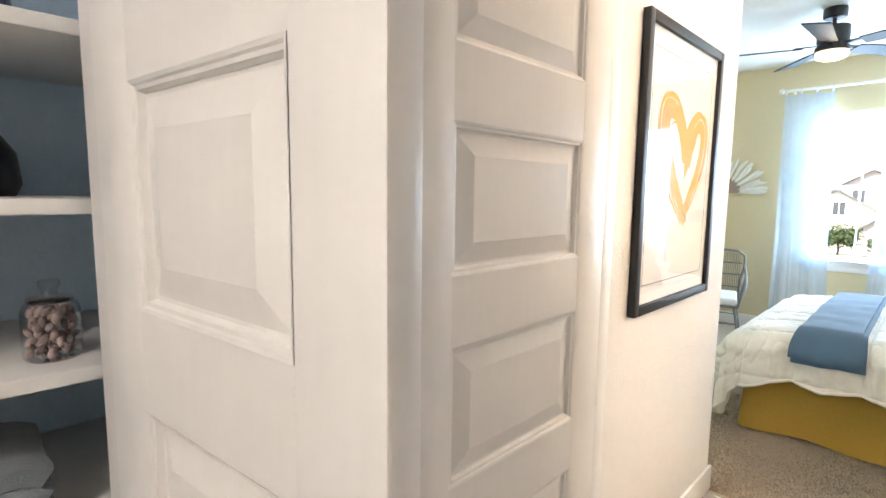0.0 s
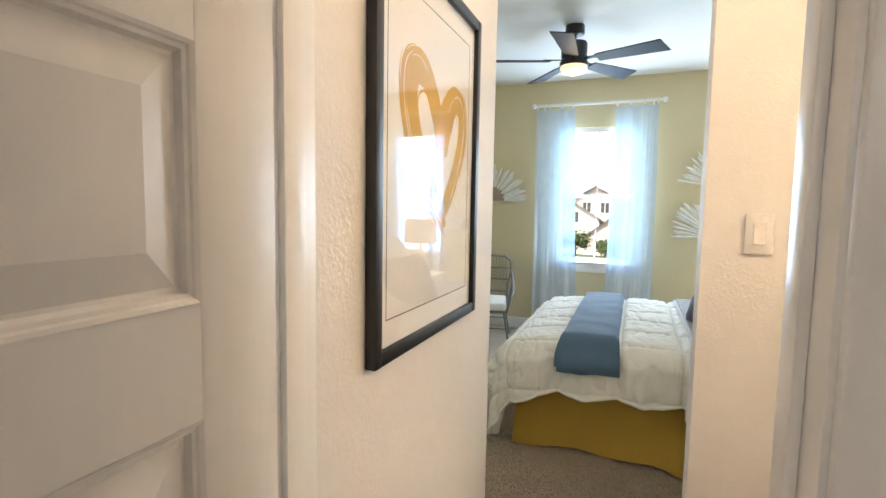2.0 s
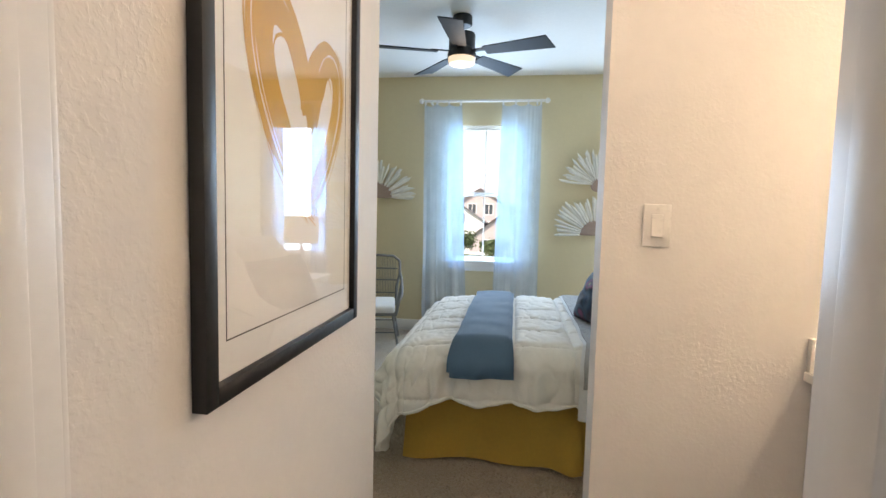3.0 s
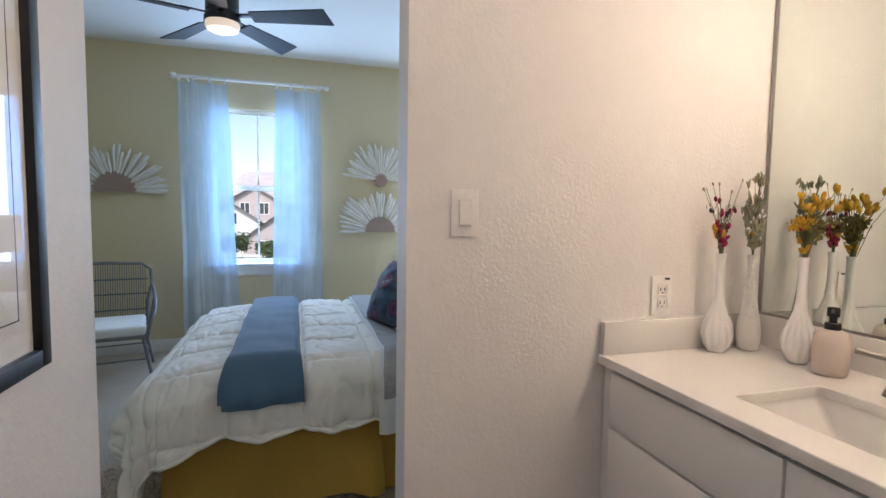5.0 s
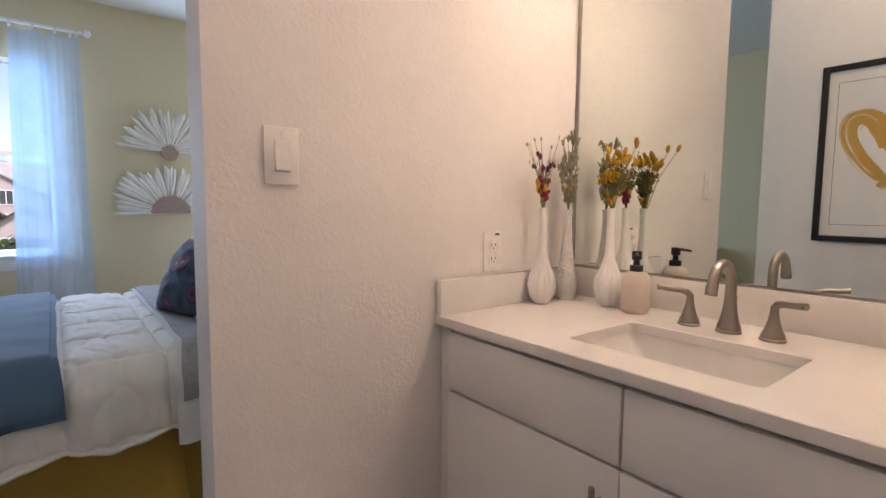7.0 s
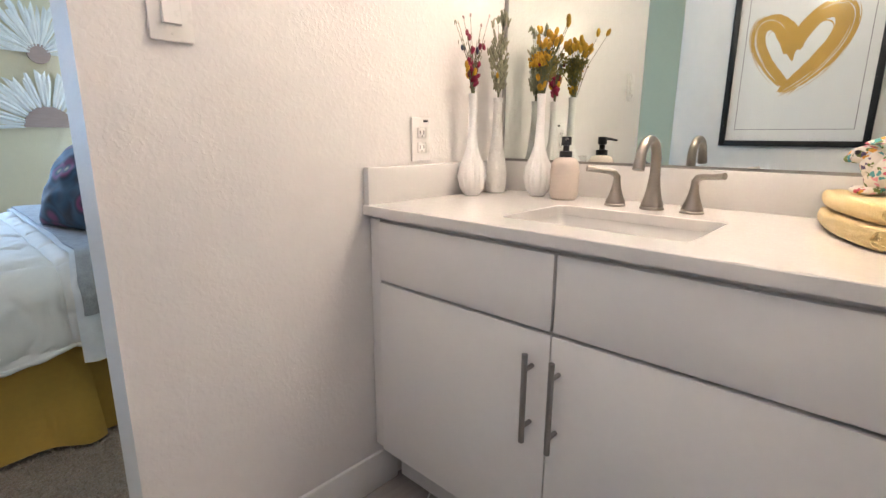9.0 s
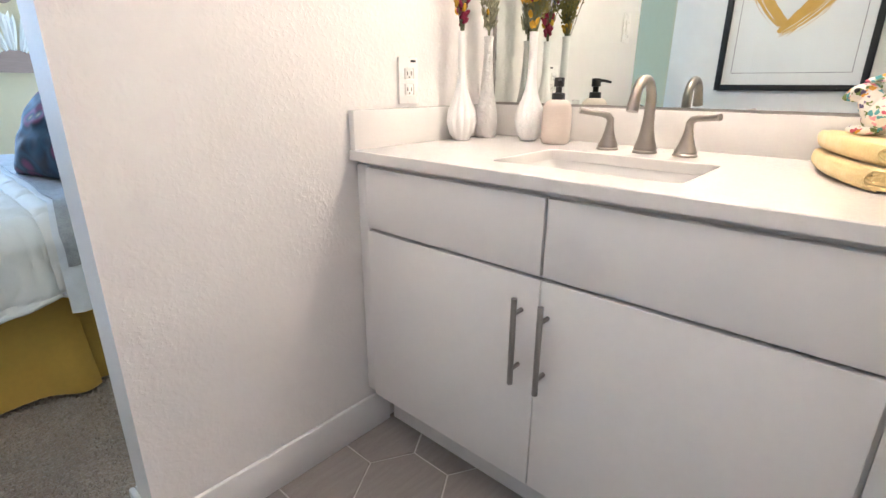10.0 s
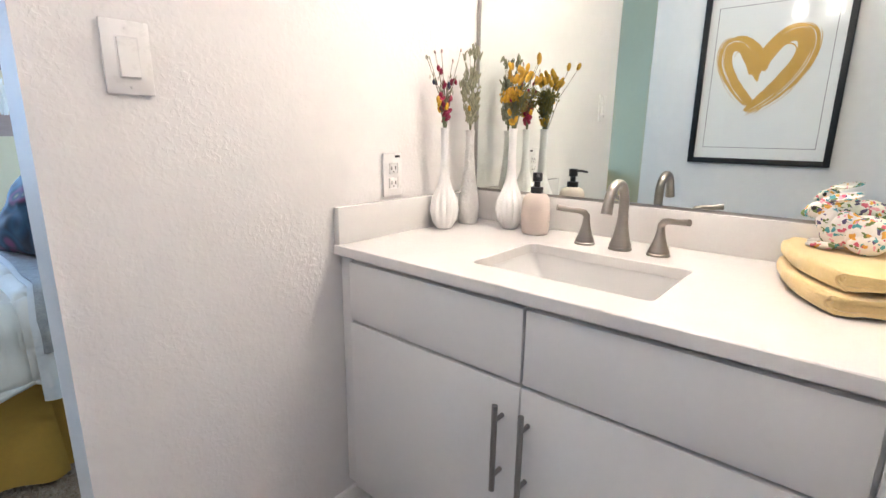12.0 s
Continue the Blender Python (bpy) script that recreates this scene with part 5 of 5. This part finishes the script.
# palm-fan wall decorations
def palm_fan(x, z, hub, half, r0, r1, n, a0, a1, label):
    d = thing("palm_fan", (x, WIN_Y - 0.02, z), label, "wall decoration", "palm fans on the wall")
    y = WIN_Y - 0.030
    if half:
        bm = bmesh.new()
        ringf = [bm.verts.new((x + hub * math.cos(math.pi * k / 24), y - 0.022, z + hub * math.sin(math.pi * k / 24))) for k in range(25)]
        ringb = [bm.verts.new((v.co.x, y - 0.004, v.co.z)) for v in ringf]
        bm.faces.new(ringf), bm.faces.new(ringb[::-1])
        for k in range(25):
            bm.faces.new((ringf[k], ringb[k], ringb[(k + 1) % 25], ringf[(k + 1) % 25]))
    else:
        bm = lathe([(hub, 0.0), (hub, 0.016), (hub * 0.95, 0.018), (0.0, 0.018)], (0, 0, 0), 32)
        bmesh.ops.transform(bm, matrix=pose(x, y - 0.004, z, 90, 0, 0), verts=bm.verts)
    part("hub", bm, ROSE_WOOD, d, "pinkish wooden hub", smooth=False)
    rnd = random.Random(int(x * 100) + n)
    for k in range(n):
        a = radians(a0 + (a1 - a0) * k / (n - 1) + rnd.uniform(-2.2, 2.2))
        L = r1 * rnd.uniform(0.84, 1.05) * (0.90 + 0.10 * abs(math.cos(a)))
        w0, w1 = 0.008, L * math.radians((a1 - a0) / n) * rnd.uniform(0.62, 1.02)
        dirv, per = Vector((math.cos(a), 0, math.sin(a))), Vector((-math.sin(a), 0, math.cos(a)))
        bm = bmesh.new()
        rows = []
        yy = y - 0.004 * (k % 3)
        cut = rnd.uniform(-0.028, 0.028)
        for f, w in ((r0 / L, w0), (0.50, w1 * 0.72), (0.70, w1 * rnd.uniform(0.78, 0.95)), (0.88, w1), (1.0, w1 * rnd.uniform(0.40, 0.95))):
            c = Vector((x, yy - 0.010 - 0.034 * f * f * rnd.uniform(0.3, 1.0), z)) + dirv * L * f + per * rnd.uniform(-0.004, 0.004)
            t = dirv * cut if f == 1.0 else Vector()
            rows.append([bm.verts.new(c - per * w / 2 - t), bm.verts.new(c + Vector((0, -rnd.uniform(0.004, 0.011), 0))), bm.verts.new(c + per * w / 2 + t)])
        for p, q in zip(rows, rows[1:]):
            for i in (0, 1):
                bm.faces.new((p[i], p[i + 1], q[i + 1], q[i]))
        fs = list(bm.faces)
        bm.normal_update()
        bmesh.ops.solidify(bm, geom=fs, thickness=0.0015)
        part("palm_leaf", bm, PALM, d, smooth=False)


palm_fan(0.625, 1.560, 0.066, False, 0.05, 0.360, 27, 4, 176, "round-hubbed fan of bleached palm strips on the yellow wall")
palm_fan(0.622, 1.065, 0.145, True, 0.14, 0.430, 29, 2, 178, "half-round fan of bleached palm strips with a wooden hub")
palm_fan(-1.600, 1.390, 0.165, True, 0.15, 0.420, 27, 2, 178, "large half-round fan of bleached palm strips with a wooden hub")

# ceiling fan
FX, FY = -0.57, 4.42
fan = thing("ceiling_fan", (FX, FY, CEIL), "black five-blade ceiling fan with a lit round lens", "ceiling fan")
part("canopy", lathe([(0.066, 0.0), (0.068, -0.006), (0.068, -0.060), (0.060, -0.068), (0.0, -0.068)], (FX, FY, CEIL - 0.001), 32), FAN_BLACK, fan)
part("downrod", lathe([(0.013, 0.0), (0.013, -0.08)], (FX, FY, CEIL - 0.05), 16), FAN_BLACK, fan)
part("motor", lathe([(0.03, 0.0), (0.088, -0.004), (0.092, -0.012), (0.092, -0.105), (0.086, -0.112), (0.086, -0.135), (0.100, -0.139), (0.100, -0.167), (0.0, -0.167)], (FX, FY, CEIL - 0.118), 36), FAN_BLACK, fan)
part("light_lens", lathe([(0.094, 0.0), (0.096, -0.020), (0.086, -0.040), (0.055, -0.052), (0.0, -0.056)], (FX, FY, CEIL - 0.286), 32), FAN_GLOW, fan, "lit frosted lens")
for k in range(5):
    turn = -90 + 72 * k
    m = Matrix.Translation((FX, FY, CEIL - 0.250)) @ pose(0, 0, 0, 0, 0, turn) @ pose(0, 0, 0, -12, 0, 0)
    bm = bmesh.new()
    box(bm, 0.17, 0.645, -0.5, 0.5, -0.004, 0.004)
    for v in bm.verts:
        v.co.y *= 0.105 + 0.055 * (v.co.x - 0.17) / 0.475
        if v.co.x > 0.6 and v.co.y < 0:
            v.co.x -= 0.028
    bmesh.ops.bevel(bm, geom=list(bm.edges), offset=0.003, segments=2, affect="EDGES")
    bmesh.ops.transform(bm, matrix=m, verts=bm.verts)
    blade = part("blade", bm, BLADE, fan)
    am = box(bmesh.new(), 0.08, 0.22, -0.018, 0.018, 0.004, 0.012, bevel=0.002)
    bmesh.ops.transform(am, matrix=m, verts=am.verts)
    part("blade_arm", am, FAN_BLACK, blade)


# wicker chair
def chair(m):
    c = thing("wicker_chair", m.translation, "grey wicker chair with a white seat cushion by the wall", "chair")

    def put(name, bm, material, label=""):
        bmesh.ops.transform(bm, matrix=m, verts=bm.verts)
        return part(name, bm, material, c, label)

    w, d, sh = 0.27, 0.25, 0.36
    for sx_, sy_ in ((-1, -1), (1, -1), (-1, 1), (1, 1)):
        put("leg", tube([(sx_ * (w - 0.03), sy_ * (d - 0.03), sh), (sx_ * (w + 0.03), sy_ * (d + 0.05), 0.0)], [0.013, 0.010], 10), WICKER)
    for a, b in (((-w, -d, 0.19), (w, -d, 0.19)), ((-w, d, 0.19), (w, d, 0.19)), ((-w, -d, 0.17), (-w, d, 0.17)), ((w, -d, 0.17), (w, d, 0.17))):
        put("stretcher", tube([a, b], 0.006, 8), WICKER)
    put("seat_ring", tube([(-w, -d, sh), (w, -d, sh), (w + 0.01, d, sh), (-w - 0.01, d, sh)], 0.014, 10, closed=True), WICKER)
    put("cushion", box(bmesh.new(), -w + 0.01, w - 0.01, -d - 0.01, d - 0.03, sh + 0.005, sh + 0.085, bevel=0.03, seg=4), SEAT_CLOTH, "white seat cushion")
    back = [(-w, d, sh), (-w - 0.005, d + 0.04, 0.55), (-w - 0.035, d + 0.07, 0.68), (-w - 0.03, d + 0.10, 0.80), (-w + 0.03, d + 0.115, 0.85), (0, d + 0.12, 0.862), (w - 0.03, d + 0.115, 0.85), (w + 0.03, d + 0.10, 0.80), (w + 0.035, d + 0.07, 0.68), (w + 0.005, d + 0.04, 0.55), (w, d, sh)]
    put("back_frame", tube(back, 0.013, 10), WICKER)
    for z in (0.47, 0.60, 0.72):
        k = (z - sh) / 0.5
        put("back_rail", tube([(-w - 0.01, d + 0.03 + 0.09 * k, z), (0, d + 0.05 + 0.09 * k, z), (w + 0.01, d + 0.03 + 0.09 * k, z)], 0.007, 8), WICKER)
    for j in range(34):
        x = -w + 0.012 + (2 * w - 0.024) * j / 33
        put("spindle", tube([(x, d, sh + 0.01), (x, d + 0.07, 0.60), (x, d + 0.112, 0.848)], 0.0030, 5), WICKER)
    for s in (-1, 1):
        put("arm", tube([(s * (w + 0.03), d + 0.08, 0.70), (s * (w + 0.05), d - 0.05, 0.63), (s * (w + 0.055), -0.05, 0.57), (s * (w + 0.05), -d + 0.03, 0.545), (s * (w + 0.03), -d - 0.01, 0.50), (s * w, -d, sh)], 0.012, 10), WICKER)
        for j in range(17):
            y = -d + 0.04 + 0.026 * j
            put("arm_spindle", tube([(s * w, y, sh), (s * (w + 0.052), y, 0.55 + 0.08 * (j / 16) ** 2)], 0.003, 5), WICKER)
    return c


chair(pose(-1.50, 5.28, 0, 0, 0, 14) @ Matrix.Diagonal((1, 1, 0.95, 1)))

# nightstand and lamp, dresser and a tall dark frame on the far walls
ns = thing("nightstand", (0.98, 5.30, 0), "white bedside table beside the bed", "nightstand")
part("top", box(bmesh.new(), 0.76, 1.20, 5.10, 5.50, 0.60, 0.63, bevel=0.004), WHITE_FURN, ns)
part("body", box(bmesh.new(), 0.78, 1.18, 5.12, 5.48, 0.16, 0.60, bevel=0.003), WHITE_FURN, ns)
part("drawer_front", box(bmesh.new(), 0.80, 1.16, 5.106, 5.121, 0.40, 0.58, bevel=0.003), WHITE_FURN, ns)
for x in (0.80, 1.16):
    for y in (5.14, 5.46):
        part("leg", lathe([(0.012, 0.0), (0.018, 0.16)], (x, y, 0), 12), WHITE_FURN, ns)
lampo = thing("table_lamp", (0.98, 5.30, 0.631), "table lamp with a white drum shade on the bedside table", "table lamp")
part("base", lathe([(0.06, 0.0), (0.065, 0.01), (0.02, 0.03), (0.015, 0.05), (0.05, 0.12), (0.055, 0.17), (0.02, 0.26), (0.010, 0.30), (0.010, 0.36)], (0.98, 5.30, 0.631), 28), VASE_WHITE, lampo)
part("shade", lathe([(0.165, 0.0), (0.155, 0.25), (0.152, 0.25), (0.162, 0.0)], (0.98, 5.30, 0.94), 36), LAMP_SHADE, lampo, "white linen drum shade")
dr = thing("dresser", (-2.34, 3.95, 0), "low white dresser against the yellow wall", "dresser")
part("body", box(bmesh.new(), -2.57, -2.10, 3.50, 4.55, 0.06, 0.74, bevel=0.004), WHITE_FURN, dr)
part("top", box(bmesh.new(), -2.58, -2.08, 3.48, 4.57, 0.74, 0.765, bevel=0.004), WHITE_FURN, dr)
for j in range(3):
    part("drawer_front", box(bmesh.new(), -2.1, -2.084, 3.52, 4.53, 0.09 + 0.215 * j, 0.29 + 0.215 * j, bevel=0.003), WHITE_FURN, dr)
tf = thing("wall_frame", (-2.585, 2.9, 0.95), "tall dark-framed panel on the bedroom wall", "picture")
part("frame", boxes((-2.599, -2.56, 2.60, 2.63, 0.95, 2.0), (-2.599, -2.56, 3.06, 3.09, 0.95, 2.0), (-2.599, -2.56, 2.63, 3.06, 0.95, 0.98), (-2.599, -2.56, 2.63, 3.06, 1.97, 2.0), bevel=0.002), WICKER, tf)
part("panel", boxes((-2.598, -2.58, 2.63, 3.06, 0.98, 1.97)), STEEL, tf)

# ---- outside the window ----
structure("ground", sheet(lambda u, v: (-400 + 800 * u, 6.4 + 900 * v, -3.0), 8, 8), GRASS, "lawns and yards of the neighbourhood")


def house(x, y, w, d, wall_h, roof_h, material, gables, label):
    h = thing("house", (x, y, -3.0), label, "house", "neighbouring houses")
    z0, z1 = -3.0, -3.0 + wall_h
    part("wall", boxes((x - w / 2, x + w / 2, y, y + d, z0, z1)), material, h, smooth=False)
    bm = bmesh.new()
    o = 0.4
    e = [bm.verts.new(c) for c in ((x - w / 2 - o, y - o, z1), (x + w / 2 + o, y - o, z1), (x + w / 2 + o, y + d + o, z1), (x - w / 2 - o, y + d + o, z1))]
    r = [bm.verts.new((x - w * 0.22, y + d / 2, z1 + roof_h)), bm.verts.new((x + w * 0.22, y + d / 2, z1 + roof_h))]
    for f in ((e[0], e[1], r[1], r[0]), (e[2], e[3], r[0], r[1]), (e[1], e[2], r[1]), (e[3], e[0], r[0]), (e[3], e[2], e[1], e[0])):
        bm.faces.new(f)
    part("roof", bm, ROOF, h, smooth=False)
    for gx, gw, gz, gh, gm, fwd, panes in gables:
        g = bmesh.new()
        yf = y - fwd
        pts = ((gx - gw / 2, z0), (gx + gw / 2, z0), (gx + gw / 2, gz), (gx, gz + gh), (gx - gw / 2, gz))
        a = [g.verts.new((x + px, yf, pz)) for px, pz in pts]
        b = [g.verts.new((x + px, y + d / 2, pz)) for px, pz in pts]
        g.faces.new(a)
        for k in range(5):
            g.faces.new((a[k], b[k], b[(k + 1) % 5], a[(k + 1) % 5]))
        gp = part("gable", g, gm, h, smooth=False)
        rf = bmesh.new()
        for s in (-1, 1):
            q = [rf.verts.new(c) for c in ((x + gx, yf - 0.4, gz + gh + 0.12), (x + gx + s * (gw / 2 + 0.4), yf - 0.4, gz - 0.25), (x + gx + s * (gw / 2 + 0.4), y + d / 2, gz - 0.25), (x + gx, y + d / 2, gz + gh + 0.12))]
            rf.faces.new(q if s > 0 else q[::-1])
        bmesh.ops.solidify(rf, geom=list(rf.faces), thickness=0.18)
        part("gable_roof", rf, ROOF, gp, smooth=False)
        for wx, wz in panes:
            xc = x + gx + wx
            win = part("window", boxes((xc - 0.38, xc + 0.38, yf - 0.03, yf - 0.005, wz - 0.5, wz + 0.5)), DARK_PANE, h, smooth=False)
            part("frame", boxes((xc - 0.46, xc - 0.38, yf - 0.06, yf - 0.005, wz - 0.58, wz + 0.58), (xc + 0.38, xc + 0.46, yf - 0.06, yf - 0.005, wz - 0.58, wz + 0.58), (xc - 0.38, xc + 0.38, yf - 0.06, yf - 0.005, wz + 0.5, wz + 0.58), (xc - 0.38, xc + 0.38, yf - 0.06, yf - 0.005, wz - 0.58, wz - 0.5), (xc - 0.03, xc + 0.03, yf - 0.06, yf - 0.005, wz - 0.5, wz + 0.5)), TRIM, win, smooth=False)
        part("eave_band", boxes((x + gx - gw / 2, x + gx + gw / 2, yf - 0.10, yf - 0.002, gz - 1.75, gz - 1.50)), TRIM, gp, smooth=False)
    return h


house(-2.4, 52, 11, 9, 5.0, 3.4, STUCCO_P, (
    (-1.4, 6.0, 1.8, 1.7, STUCCO_P, 1.2, ((-0.8, 1.5), (0.9, 1.5))),
    (-3.4, 5.0, 0.4, 1.5, STUCCO_W, 2.4, ((0.2, 0.55),)),
    (0.5, 5.4, -1.2, 1.9, STUCCO_P, 3.2, ((-0.9, -2.0), (0.9, -2.0)))), "two-storey brick and white house with gabled roofs")
house(-17.0, 54, 11, 9, 4.4, 2.6, STUCCO_W, ((2.0, 4.8, 0.6, 1.6, STUCCO_P, 1.2, ((-0.8, -0.4), (0.8, -0.4))),), "two-storey white house with a brick gable")
house(12.0, 52, 11, 9, 4.6, 2.6, STUCCO_P, ((-2.4, 4.8, 0.6, 1.7, STUCCO_W, 1.2, ((-0.8, -0.4), (0.8, -0.4))),), "two-storey tan brick house with a white gable")


def tree(x, y, h, seed):
    rnd = random.Random(seed)
    t = thing("tree", (x, y, -3.0), "young leafy street tree", "tree", "street trees")
    bm = tube([(x, y, -3.0), (x + 0.05, y, -3.0 + h * 0.45), (x, y, -3.0 + h * 0.8)], [0.10, 0.07, 0.03], 8)
    tips = []
    for _ in range(9):
        a, z = rnd.uniform(0, 6.28), -3.0 + h * rnd.uniform(0.4, 0.75)
        tip = Vector((x + 0.28 * h * math.cos(a), y + 0.28 * h * math.sin(a), z + 0.22 * h))
        tube([(x, y, z), tip], [0.035, 0.012], 6, bm)
        tips.append(tip)
    part("trunk", bm, BARK, t)
    vs, fs = [], []
    for _ in range(1500):
        c = rnd.choice(tips) + Vector((rnd.gauss(0, 0.13 * h), rnd.gauss(0, 0.13 * h), rnd.gauss(0, 0.10 * h)))
        u, w = Vector((rnd.gauss(0, 1), rnd.gauss(0, 1), rnd.gauss(0, 1))).normalized() * 0.12, Vector((rnd.gauss(0, 1), rnd.gauss(0, 1), rnd.gauss(0, 1))).normalized() * 0.08
        k = len(vs)
        vs += [c - u, c + w, c + u, c - w]
        fs.append((k, k + 1, k + 2, k + 3))
    me = bpy.data.meshes.new("crown")
    me.from_pydata([tuple(v) for v in vs], [], fs)
    me.materials.append(LEAF)
    ob = new("crown", me)
    ob.parent, ob.matrix_parent_inverse = t, BASES[t.name]


tree(-2.0, 40, 1.8, 1)
tree(-4.6, 42, 2.2, 2)
tree(-9.0, 41, 2.4, 3)

# ---- carpet pile near the opening, and the floor tiles ----
rnd = random.Random(21)
vs, fs = [], []
for _ in range(42000):
    x, y = rnd.uniform(-1.15, 0.5), 2.47 + (rnd.random() ** 1.4) * 1.35
    if x > 0.085 and y < 2.54:
        continue
    a, h, w = rnd.uniform(0, 6.28), rnd.uniform(0.006, 0.012), rnd.uniform(0.002, 0.0034)
    lx, ly = rnd.uniform(-0.006, 0.006), rnd.uniform(-0.006, 0.006)
    k = len(vs)
    vs += [(x - w * math.cos(a), y - w * math.sin(a), 0.0), (x + w * math.cos(a), y + w * math.sin(a), 0.0), (x + lx, y + ly, h)]
    fs.append((k, k + 1, k + 2))
me = bpy.data.meshes.new("carpet_pile")
me.from_pydata(vs, [], fs)
me.materials.append(TUFT)
tagged(new("carpet_pile", me), "short beige carpet pile", "carpet", kind="stuff")

tile_mesh = mesh_of("tile", hexagon(0.1243, 0.0), TILE, smooth=False)
for j in range(-5, 3):
    for i in range(-7, 5):
        x, y = 0.593 + 0.220 * i + (0.11 if j % 2 else 0.0), 2.157 + 0.1905 * j
        if -0.75 < x < 0.95 and 1.15 < y < 2.45:
            ob = new("tile", tile_mesh)
            ob.parent = bath_floor
            ob.location = (x, y, 0.0)
